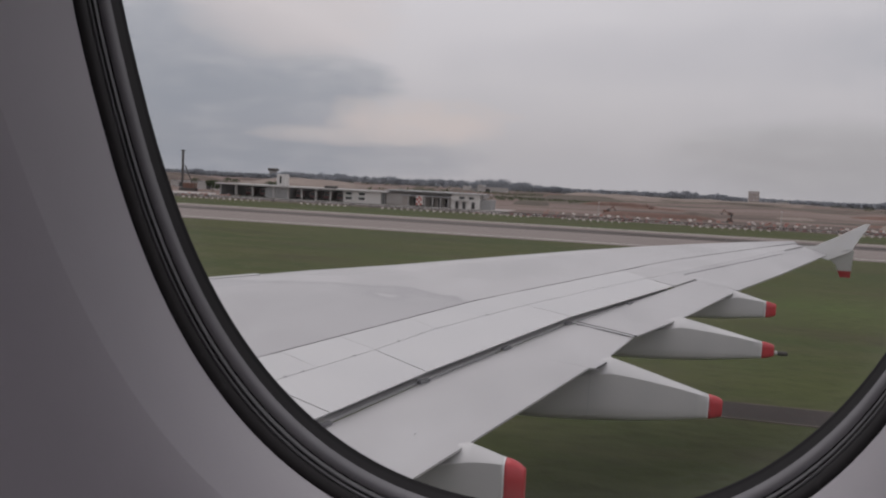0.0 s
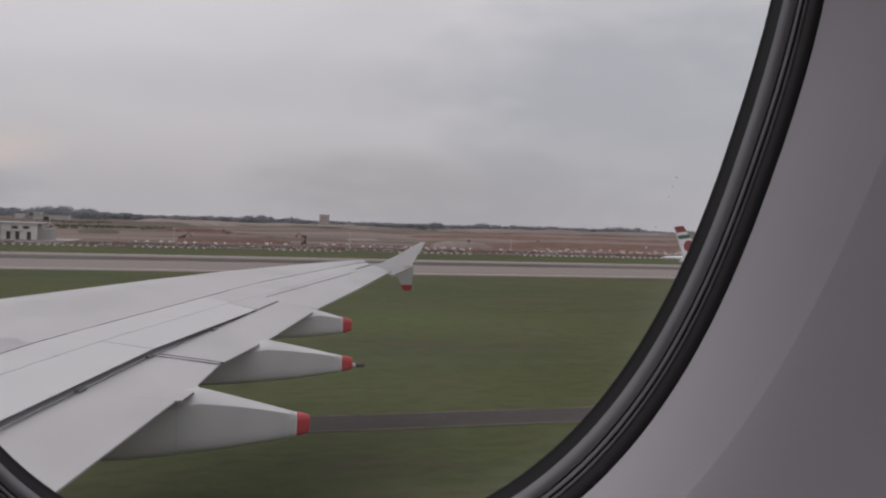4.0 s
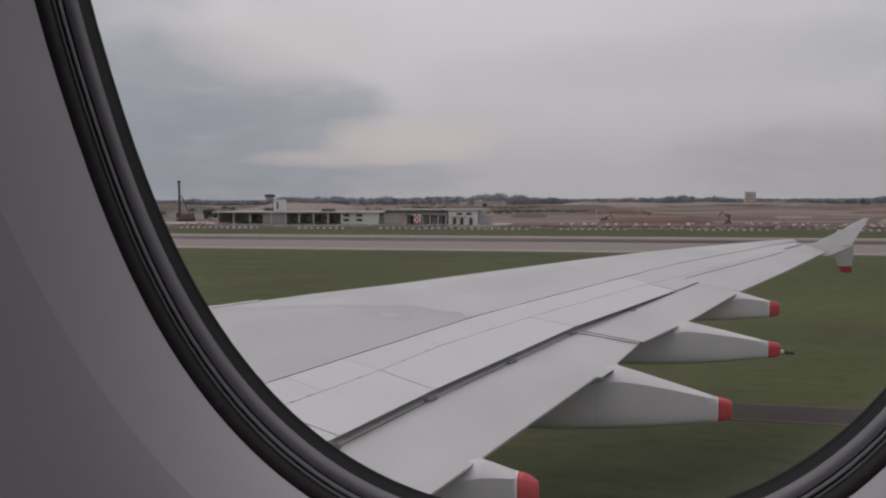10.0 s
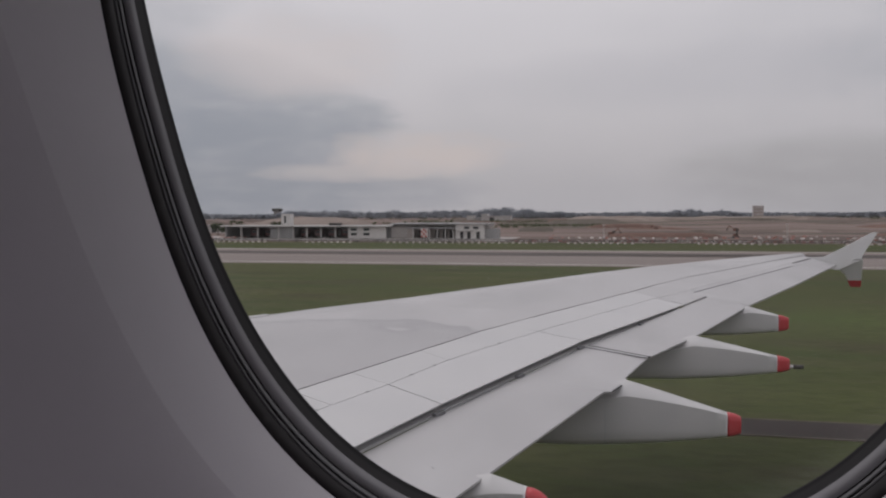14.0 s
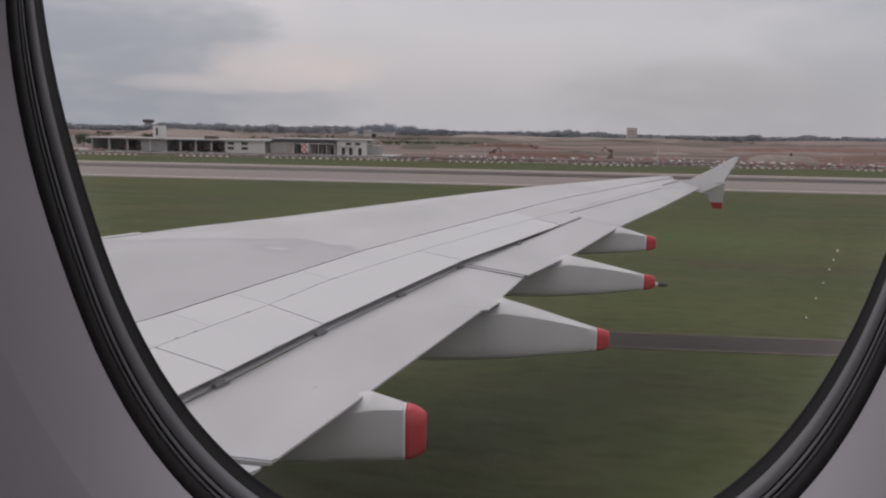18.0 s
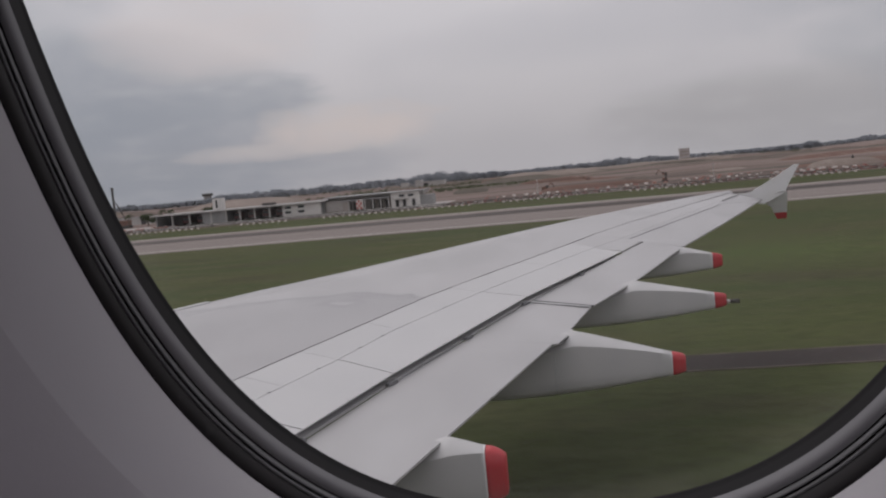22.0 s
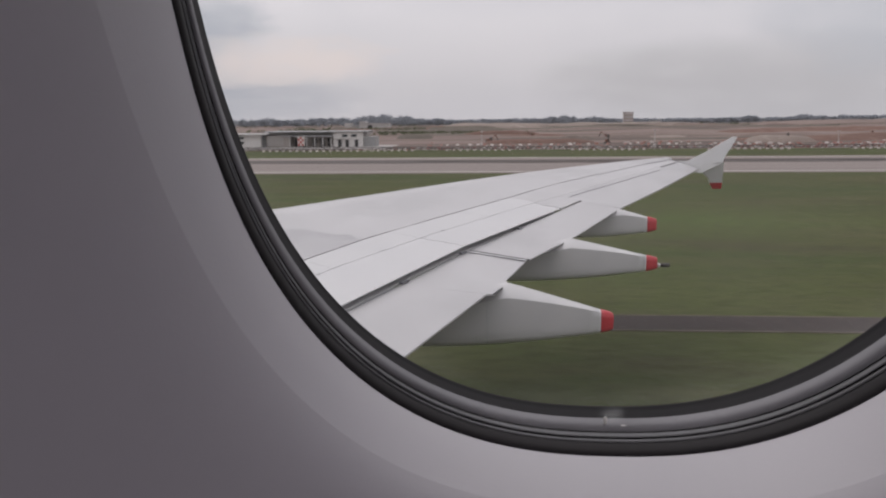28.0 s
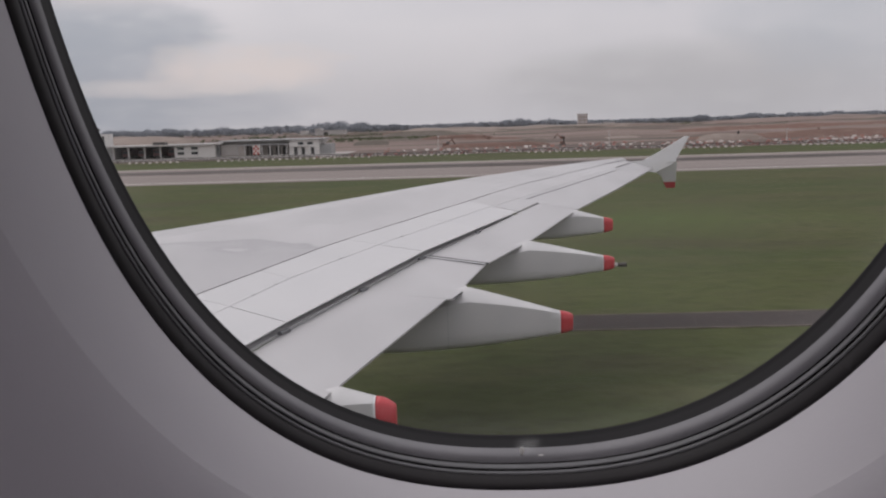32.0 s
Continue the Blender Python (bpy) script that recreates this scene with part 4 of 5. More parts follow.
bank_of_earth("earth_mound", "grey-brown earth bank far off on the site", 190, 640, 640, 800, 6.4, DIRT, 5.0, 60, 14)
bank_of_earth("earth_mound", "low brown earth bank between the scrub strips", -150, 60, 330, 400, 1.6, DIRT, 6.0, 60, 10)
for label, x0, x1, y0, y1, h, mat in (
        ("long reddish earth bank on the site", 70, 430, 345, 385, 4.3, EARTH_RED), ("dark wet earth bank across the site", -110, 330, 480, 530, 3.4, EARTH_DARK),
        ("long dark earth bank far off on the site", 210, 720, 575, 630, 4.3, EARTH_DARK), ("pale earth bank before the tree line", -70, 190, 705, 750, 4.6, SAND),
        ("thin dark earth bank behind the barriers", 40, 520, 300, 318, 1.7, EARTH_DARK), ("dark earth bank in the middle of the site", -60, 360, 395, 425, 2.6, EARTH_DARK), ("dull earth bank in the middle of the site", 150, 420, 430, 455, 3.1, EARTH_DARK),
        ("reddish earth bank before the fire station's mounds", -420, -190, 300, 345, 2.4, EARTH_RED), ("low reddish bank behind the barriers", 75, 340, 276, 312, 2.7, EARTH_RED)):
    bank_of_earth("earth_mound", label, x0, x1, y0, y1, h, mat, x0 * 0.013 + y0 * 0.007, 80, 10)
bank_of_earth("earth_mound", "broad brown ridge below the tree line", -330, -150, 560, 610, 3.0, DIRT, 5.6, 120, 8)
bank_of_earth("earth_mound", "low dark ridge below the tree line", 180, 900, 900, 1010, 2.4, EARTH_DARK, 8.2, 120, 8)

# small spoil heaps strewn over the site
heap_rng = random.Random(77)
HEAPS = ((EARTH_RED, "small reddish spoil heap on the site"), (DIRT, "small brown spoil heap on the site"), (EARTH_DARK, "small dark wet spoil heap on the site"), (SAND, "small pale sandy spoil heap on the site"))
for k in range(104):
    mat, label = HEAPS[heap_rng.choice((0, 0, 1, 2, 2, 2, 3))]
    x, y = heap_rng.uniform(-120, 560), 262 + 380 * heap_rng.random() ** 1.3
    if x < -20 and y < 300:
        y += 60
    wide, deep, tall = heap_rng.uniform(9, 34) * (0.6 + y / 500), heap_rng.uniform(6, 16), heap_rng.uniform(1.0, 2.8) * (0.55 + y / 600)
    tagged(bank_of_earth("spoil_heap", label, x, x + wide, y, y + deep, tall, mat, 20 + 1.7 * k, 18, 6), group="spoil heaps on the site")


# ---- trees ----
def leaf_cloud(verts, faces, centre, radius, count, size, rng, flat=0.75):
    cx, cy, cz = centre
    for _ in range(count):
        while True:
            p = Vector((rng.uniform(-1, 1), rng.uniform(-1, 1), rng.uniform(-1, 1)))
            if 0.35 < p.length < 1:
                break
        q = Vector((cx + p.x * radius, cy + p.y * radius, cz + p.z * radius * flat))
        a, b = Vector((rng.gauss(0, 1), rng.gauss(0, 1), rng.gauss(0, 1))).normalized(), Vector((rng.gauss(0, 1), rng.gauss(0, 1), rng.gauss(0, 1))).normalized()
        s = size * rng.uniform(0.6, 1.4)
        k = len(verts)
        verts += [q - a * s, q + b * s, q + a * s, q - b * s * 0.8]
        faces.append((k, k + 1, k + 2, k + 3))


verts, faces = [], []
rng = random.Random(11)
for i in range(1250):
    az = rng.uniform(-46, 62)
    d = rng.uniform(1050, 1400)
    clump = noise.noise(Vector((az * 0.16, 3.3, 0)))
    clump2 = noise.noise(Vector((az * 0.75, 7.3, 0)))
    clump3 = max(0.0, noise.noise(Vector((az * 1.5, 1.3, 4.0))))
    hill = 5.0 * math.exp(-((az + 15.0) / 7.0) ** 2)
    h = max(4.5, 7.8 + hill + 6.5 * clump + 3.5 * clump2 + 7.0 * clump3 + rng.uniform(-1.4, 1.2))
    x, y = d * math.sin(radians(az)), d * math.cos(radians(az))
    for k in range(rng.randint(3, 5)):
        r = h * rng.uniform(0.28, 0.42)
        leaf_cloud(verts, faces, (x + rng.uniform(-4.5, 4.5), y + rng.uniform(-3, 3), h - r + rng.uniform(-h * 0.35, 0)), r, 52, 0.8, rng)
    for k in range(3):
        leaf_cloud(verts, faces, (x + rng.uniform(-8, 8), y, 3.2), 4.2, 16, 1.3, rng, 0.8)
tagged(mesh_object("far_woods", verts, faces, LEAF_HAZY), "dark uneven line of trees on the horizon, paled by painted haze", "woods", kind="stuff")
verts, faces = [], []
for x0, x1, y0, y1, h, n in ((-110, 60, 400, 470, 1.5, 420), (-330, -210, 330, 420, 1.6, 160), (60, 620, 690, 760, 2.0, 330), (-160, -60, 560, 640, 2.4, 130), (-60, 520, 440, 470, 1.2, 330), (-350, 900, 860, 900, 3.0, 420), (-200, 520, 525, 555, 1.5, 420), (60, 640, 605, 640, 1.8, 330), (100, 480, 362, 378, 0.9, 220), (150, 640, 470, 500, 1.5, 330), (110, 430, 398, 426, 1.5, 520)):
    for _ in range(n):
        leaf_cloud(verts, faces, (rng.uniform(x0, x1), rng.uniform(y0, y1), h * 0.5), h * rng.uniform(0.5, 1.0), 9, 0.55, rng, 0.7)
tagged(mesh_object("scrub", verts, faces, SCRUB), "low green scrub in strips across the earth", "scrub", kind="stuff")


def palm(x, y, height, seed):
    r = random.Random(seed)
    t = thing("palm_tree", "dark green palm tree with drooping fronds beside the fire station", "tree", (x, y, 0.05), "palms by the fire station")
    rings = []
    for k in range(7):
        s = k / 6
        rad = 0.22 - 0.10 * s
        rings.append([(0.25 * s * s + rad * math.cos(a), rad * math.sin(a), height * s) for a in [2 * math.pi * j / 8 for j in range(8)]])
    v, f = loft(rings)
    mesh_object("trunk", v, f, BARK, t)
    v, f = [], []
    for k in range(16):
        a = 2 * math.pi * k / 16 + r.uniform(-0.2, 0.2)
        lift, reach = r.uniform(0.2, 1.2), r.uniform(1.5, 2.2)
        for m in range(7):
            s0 = m / 7
            c = Vector((0.25 + math.cos(a) * reach * s0, math.sin(a) * reach * s0, height + lift * s0 - 1.9 * s0 * s0))
            side = Vector((-math.sin(a), math.cos(a), -0.3)) * (0.42 * (1 - 0.6 * s0))
            fwd = Vector((math.cos(a), math.sin(a), -0.2 - s0)) * 0.24
            o = len(v)
            v += [c, c + side + fwd, c + fwd * 1.4, c - side + fwd]
            f.append((o, o + 1, o + 2, o + 3))
    mesh_object("crown", v, f, LEAF, t)
    return t


def round_tree(x, y, height, seed):
    r = random.Random(seed)
    t = thing("broadleaf_tree", "dark green broadleaf tree beside the fire station", "tree", (x, y, 0.05))
    rings = []
    for k in range(5):
        s = k / 4
        rad = 0.25 - 0.12 * s
        rings.append([(0.1 * s + rad * math.cos(a), rad * math.sin(a), height * 0.55 * s) for a in [2 * math.pi * j / 8 for j in range(8)]])
    v, f = loft(rings)
    mesh_object("trunk", v, f, BARK, t)
    v, f = [], []
    for k in range(9):
        leaf_cloud(v, f, (r.uniform(-1.6, 1.6), r.uniform(-1.4, 1.4), height * r.uniform(0.45, 0.8)), height * 0.24, 60, 0.26, r)
    mesh_object("crown", v, f, LEAF, t)
    return t


palm(-150, 268, 4.6, 1), palm(-141, 275, 5.2, 2), palm(-135.5, 270, 4.9, 3)
round_tree(-145, 272, 4.6, 4), round_tree(-138.5, 266, 4.0, 5), round_tree(-134, 300, 5.2, 6)

# ---- fire station ----
STATION_X, STATION_Y = -127.6, 244.0
station = thing("fire_station", "low white and grey fire station with open vehicle bays", "building", (STATION_X, STATION_Y, 0.09))


def st(name, x0, x1, y0, y1, z0, z1, mat, label="", parent=None, bevel=0.0):
    return part(name, box(x0, x1, y0, y1, z0, z1, bevel), mat, parent or station, label)


# rear wall and floor of the bays
st("rear_wall", 0, 42, 13.0, 13.3, 0, 3.6, WALL_GREY, "dim rear wall of the bays")
st("end_wall", 0, 0.4, 0.2, 13, 0, 3.5, WALL_GREY)
st("corner_wall", 0.4, 5.2, 11.0, 11.3, 0, 3.5, WALL_GREY, "grey side bay wall")
for x in (5.2, 10.9, 23.1, 27.6, 32.4, 37.2, 41.6):
    st("pier", x, x + 0.45, 0.4, 1.0, 0, 3.55, WALL_WHITE)
st("grey_block", 15.6, 23.1, 0.3, 12.9, 0, 3.55, WALL_GREY, "grey panelled wall block")
for x in (18.2, 19.3, 20.4):
    st("pilaster", x, x + 0.5, 0.16, 0.31, 0, 3.55, WALL_WHITE if x < 19 else WALL_GREY)
st("main_roof", -0.8, 56.0, -1.4, 13.8, 3.6, 3.92, ROOF_GREY, "thin flat metal roof")
st("roof_edge", -0.9, 56.1, -1.5, -1.36, 3.58, 3.98, WALL_WHITE, "pale roof edge strip")
st("drill_tower", 16.9, 19.9, 6, 9, 3.9, 7.6, WALL_BRIGHT, "white hose drying tower")
st("tower_slot", 17.9, 18.5, 5.9, 6.02, 4.6, 7.0, DARK_OPENING, "dark tower slot")
st("roof_plant", 34, 37.6, 4, 6.5, 3.9, 4.7, MACHINE_DARK, "dark roof plant box")
st("white_block", 42, 54.1, 0.0, 12.9, 0, 3.58, WALL_BRIGHT, "white two-storey office block")
for x in (42.7, 46.9):
    for z in (0.9, 2.35):
        w = st("window", x, x + 1.9, -0.06, 0.02, z, z + 0.7, DARK_GLASS, "dark office window")
        st("awning", x - 0.15, x + 2.05, -0.8, -0.05, z + 0.72, z + 0.8, AWNING, "green sun shade", w)
st("dark_gap", 54.1, 55.4, 1.2, 12.9, 0, 3.5, DARK_OPENING, "dark recess")
for x in (54.35, 54.95):
    st("fin", x, x + 0.18, 0.1, 1.2, 0, 3.6, WALL_GREY)
st("louvre_wall", 55.4, 62.3, 1.0, 12.9, 0, 3.4, WALL_BEIGE, "beige wall with horizontal louvres")
for k in range(7):
    st("louvre", 55.6, 60.6, 0.82, 1.0, 0.35 + 0.44 * k, 0.55 + 0.44 * k, WALL_WHITE)
st("rear_block", 62.3, 76.0, 5.0, 12.9, 0, 3.5, WALL_BEIGE, "beige wall behind the colonnade")
for x in (63.2, 65.4, 68.6, 71.0, 73.2):
    st("door", x, x + 1.2, 4.9, 5.02, 0, 2.4, DARK_OPENING, "dark doorway")
for x in (62.4, 64.9, 67.4, 69.9, 72.4, 74.9):
    st("column", x, x + 0.35, 1.0, 1.35, 0, 3.0, WALL_WHITE)
st("porch_roof", 60.6, 76.0, 0.2, 6, 3.0, 3.3, ROOF_GREY, "porch roof slab")
st("upper_roof", 55.2, 86.2, -0.6, 13.8, 4.35, 4.62, ROOF_GREY, "higher flat roof")
st("upper_wall", 55.6, 85.6, 3.2, 12.9, 3.4, 4.36, WALL_WHITE, "white clerestory wall")
st("end_block", 76.0, 84.8, 0.3, 12.9, 0, 4.34, WALL_BRIGHT, "white end block")
for x in (77.4, 79.6, 82.4):
    st("door", x, x + 1.0, 0.2, 0.32, 0, 2.1, DARK_OPENING, "dark doorway")
for x in (78.6, 81.4):
    st("window", x, x + 1.6, 0.2, 0.32, 2.9, 3.6, DARK_GLASS, "dark office window")
st("porch_edge", 76.4, 81.6, -0.7, 0.3, 2.3, 2.5, WALL_WHITE, "thin white canopy")
st("annex", 84.8, 88.3, 1.5, 9, 0, 2.9, WALL_GREY, "small grey annex")


def wheel(bm, x, y, r, w):
    bmesh.ops.create_cone(bm, cap_ends=True, segments=14, radius1=r, radius2=r, depth=w, matrix=pose(x, y, r, 90, 0, 0))


def truck(x, y, turn, label, paint):
    t = thing("fire_truck", label, "truck", (x, y, 0.09), "vehicles in the bays")
    t.rotation_euler = (0, 0, radians(turn))
    part("body", box(-3.2, 1.6, -1.2, 1.2, 0.55, 2.7, 0.06), paint, t)
    cab = part("cab", box(1.65, 3.4, -1.2, 1.2, 0.55, 2.5, 0.12), paint, t)
    part("windscreen", box(3.36, 3.42, -1.0, 1.0, 1.5, 2.25), DARK_GLASS, cab, "dark windscreen")
    part("ladder", box(-3.0, 2.4, -0.35, 0.35, 2.72, 2.9), STEEL, t, "steel roof ladder")
    for wx in (-2.1, 2.4):
        for wy in (-1.1, 1.1):
            b = bmesh.new()
            wheel(b, wx, wy, 0.52, 0.3)
            part("wheel", b, TYRE, t)
    return t


for x, turn in ((8.2, 90), (13.2, 90), (25.6, 90), (30.2, 92), (35.0, 90), (39.6, 88)):
    truck(STATION_X + x, STATION_Y + 7.5, turn - 180, "dark red fire engine parked inside a station bay", FIRE_RED)


def marker_box(x, y, turn, wide):
    """A low moulded marker: a tapered white body on a dark foot with two lifting slots."""
    t = thing("marker_box", "low white moulded marker box standing before the fire station", "marker", (x, y, 0.05), "white marker boxes before the station")
    t.rotation_euler = (0, 0, radians(turn))
    part("foot", box(-wide / 2 - 0.08, wide / 2 + 0.08, -0.38, 0.38, 0, 0.12, 0.03), MACHINE_DARK, t, "dark base slab")
    v, f = loft([[(-wide / 2 * k, -0.32 * k, z), (wide / 2 * k, -0.32 * k, z), (wide / 2 * k, 0.32 * k, z), (-wide / 2 * k, 0.32 * k, z)] for k, z in ((1.0, 0.12), (0.97, 0.45), (0.88, 0.72), (0.80, 0.78))])
    mesh_object("body", v, f, BARRIER_WHITE, t)
    for sx in (-wide * 0.22, wide * 0.22):
        part("slot", box(sx - 0.14, sx + 0.14, -0.335, -0.31, 0.16, 0.26), MACHINE_DARK, t, "dark lifting slot")


for x, turn, wide in ((24.5, 6, 1.4), (31.5, -8, 1.5), (40.0, 3, 1.3), (50.5, -4, 1.6), (57.0, 5, 1.3), (66.5, -6, 1.5), (73.0, 9, 1.3), (80.5, -3, 1.7), (84.0, 8, 1.6)):
    marker_box(STATION_X + 8.0 + x * 0.9, 217.5, turn, wide)

# chequered runway hut
hut = thing("checkered_hut", "small red and white checkered hut before the fire station", "hut", (-60.0, 239, 0.09))
part("walls", box(-0.85, 0.85, -0.85, 0.85, 0.5, 3.2), BARRIER_WHITE, hut)
for sx in (-0.75, 0.63):
    for sy in (-0.75, 0.63):
        part("leg", box(sx, sx + 0.12, sy, sy + 0.12, 0, 0.52), MACHINE_DARK, hut, "short dark steel leg")
for i in range(3):
    for k in range(4):
        if (i + k) % 2 == 0:
            part("red_panel", box(-0.85 + 0.567 * i, -0.285 + 0.567 * i, -0.88, -0.85, 0.5 + 0.675 * k, 1.175 + 0.675 * k), HUT_RED, hut, "red painted square")
part("roof", box(-0.95, 0.95, -0.95, 0.95, 3.2, 3.3), ROOF_GREY, hut)

# low white sheds left of the station
for x, y, w, h in ((-143, 300, 12, 2.6), (-166, 310, 14, 2.8), (-190, 330, 10, 2.4)):
    shed = thing("site_shed", "long low white site shed with a pale roof", "shed", (x, y, 0.05), "low white sheds")
    part("walls", box(-w / 2, w / 2, -2, 2, 0, h), WALL_WHITE, shed)
    part("roof", box(-w / 2 - 0.3, w / 2 + 0.3, -2.4, 2.4, h, h + 0.2), ROOF_GREY, shed)
    part("doorway", box(-1, 1, -2.05, -2, 0, 2.0), DARK_OPENING, shed, "dark doorway")
    part("window_band", box(1.8, w / 2 - 0.6, -2.05, -2, 1.1, 1.8), DARK_GLASS, shed, "dark window band")

# control towers and far buildings
tower = thing("water_tower", "square concrete tower with a dark top band beside the site", "tower", (117, 825, 0.05))
part("shaft", box(-4.4, 4.4, -4, 4, 0, 11.6), TOWER_PINK, tower)
for x in (-4.5, -1.6, 1.2, 3.9):
    part("rib", box(x, x + 0.6, -4.25, -4, 0, 11.6), WALL_BEIGE, tower)
part("cap", box(-4.7, 4.7, -4.3, 4.3, 11.6, 13.4), TOWER_PINK, tower, "pinkish cap")
for z in (3.2, 6.4, 9.6):
    part("band", box(-4.42, 4.42, -4.06, -3.99, z, z + 1.1), WALL_BEIGE, tower, "dull beige band")
for x0, w, h in ((124, 14, 3.6), (140, 10, 4.4), (96, 12, 3.0), (72, 9, 3.4)):
    b = thing("low_building", "small pale building far off on the site", "building", (x0, 835, 0.05))
    part("walls", box(0, w, 0, 6, 0, h), WALL_WHITE, b)
    part("roof", box(-0.3, w + 0.3, -0.3, 6.3, h, h + 0.4), ROOF_GREY, b)
control = thing("control_tower", "distant dark control tower above the trees", "tower", (-515, 1150, 0))
part("shaft", box(-4.5, 4.5, -4, 4, 0, 11), WALL_GREY, control)
part("cabin", box(-6.5, 6.5, -5, 5, 11, 14.2), MACHINE_DARK, control, "dark glazed tower cabin")
part("roof", box(-5.5, 5.5, -4.5, 4.5, 14.2, 15.2), WALL_GREY, control)
depot = thing("white_depot", "distant low white depot with a raised gable", "building", (-138, 700, 0.05))
part("gable_block", box(0, 6, 0, 10, 0, 5.2), WALL_WHITE, depot)
part("hall", box(13, 38, 0, 12, 0, 5.0), WALL_WHITE, depot)
part("gable", box(13, 18, -0.5, 12.5, 5.0, 6.6), WALL_WHITE, depot)
part("hall_roof", box(12.5, 38.5, -0.6, 12.6, 4.9, 5.2), ROOF_GREY, depot)
part("hall_door", box(20, 24, -0.1, 0, 0, 3.5), DARK_OPENING, depot, "dark hall door")
part("link", box(6, 13, 2, 8, 0, 3.2), WALL_GREY, depot)


# ---- piling rigs and diggers ----
def piling_rig(x, y, h, seed):
    t = thing("piling_rig", "tall dark piling rig with an upright lattice mast", "rig", (x, y, 0.05), "piling rigs on the site")
    part("mast", box(-0.3, 0.3, -0.3, 0.3, 0.6, h), MACHINE_DARK, t)
    part("mast_head", box(-0.5, 0.5, -0.4, 0.4, h, h + 0.6), MACHINE_DARK, t)
    b = bmesh.new()
    add_box(b, -0.15, 0.15, -0.15, 0.15, 0, h * 0.62)
    bmesh.ops.transform(b, matrix=pose(4.6, 0, 1.4, 0, -26, 0), verts=b.verts)
    part("back_stay", b, MACHINE_DARK, t)
    part("cab", box(1.0, 5.2, -1.4, 1.4, 1.0, 2.8, 0.08), MACHINE, t)
    for s in (-1.5, 0.9):
        part("track", box(-0.6, 5.4, s, s + 0.6, 0, 1.0, 0.2), MACHINE_DARK, t)


piling_rig(-177, 252, 11.5, 1), piling_rig(-167, 256, 12.5, 2), piling_rig(-157, 272, 14.0, 3)


def digger(x, y, turn):
    t = thing("excavator", "dark reddish excavator standing among the site barriers", "excavator", (x, y, 0.05), "excavators on the site")
    t.rotation_euler = (0, 0, radians(turn))
    part("house", box(-1.6, 1.2, -1.2, 1.2, 1.0, 2.3, 0.08), MACHINE, t)
    part("cab", box(0.2, 1.3, -1.2, 0.0, 1.3, 2.9, 0.08), MACHINE_DARK, t)
    for s in (-1.4, 0.8):
        part("track", box(-1.8, 1.8, s, s + 0.6, 0, 0.9, 0.25), MACHINE_DARK, t)
    for name, length, place, tilt in (("boom", 3.4, (1.2, 0.3, 2.0), -42), ("dipper", 2.4, (3.6, 0.3, 4.1), 55)):
        b = bmesh.new()
        add_box(b, 0, length, -0.2, 0.2, -0.22, 0.22)
        bmesh.ops.transform(b, matrix=pose(*place, 0, tilt, 0), verts=b.verts)
        part(name, b, MACHINE, t)
    part("bucket", box(4.5, 5.4, -0.2, 0.8, 1.4, 2.1, 0.1), MACHINE_DARK, t)
    return t


for x, y, turn in ((-6, 275, 20), (39, 330, 160), (128, 300, 200), (10, 345, 120)):
    digger(x, y, turn).scale = (0.62, 0.62, 0.62)


def drilling_machine(x, y, turn):
    """A compact dark drilling machine: two tracks, a body and a short mast with a drill head."""
    t = thing("drilling_machine", "compact dark drilling machine standing among red and white barriers", "machine", (x, y, 0.05), "drilling machines on the site")
    t.rotation_euler = (0, 0, radians(turn))
    for s in (-0.75, 0.45):
        part("track", box(-0.9, 0.9, s, s + 0.3, 0, 0.45, 0.1), MACHINE_DARK, t)
    part("body", box(-0.8, 0.5, -0.5, 0.5, 0.45, 1.25, 0.06), MACHINE, t, "dull red engine housing")
    mast = part("mast", box(0.52, 0.76, -0.14, 0.14, 0.3, 2.9), MACHINE_DARK, t)
    part("drill_head", box(0.45, 0.95, -0.28, 0.28, 1.9, 2.5, 0.05), MACHINE_DARK, mast, "dark drill head")


def site_mast(x, y, high):
    """A thin pole on a concrete foot with a small floodlight."""
    t = thing("light_mast", "thin pale light mast on a concrete foot beside the barriers", "mast", (x, y, 0.05), "light masts on the site")
    part("foot", box(-0.35, 0.35, -0.35, 0.35, 0, 0.4, 0.05), WALL_WHITE, t, "concrete foot")
    b = bmesh.new()
    bmesh.ops.create_cone(b, cap_ends=True, segments=10, radius1=0.09, radius2=0.06, depth=high - 0.4, matrix=pose(0, 0, 0.2 + high / 2))
    part("pole", b, WALL_WHITE, t)
    part("floodlight", box(-0.28, 0.28, -0.2, 0.12, high - 0.02, high + 0.26, 0.03), WALL_WHITE, t, "small pale floodlight")


for x, y, turn in ((31, 262, -70), (88, 268, 110)):
    drilling_machine(x, y, turn)
for x, y, high in ((41, 236, 4.2), (96, 250, 3.4), (-8, 258, 3.8)):
    site_mast(x, y, high)


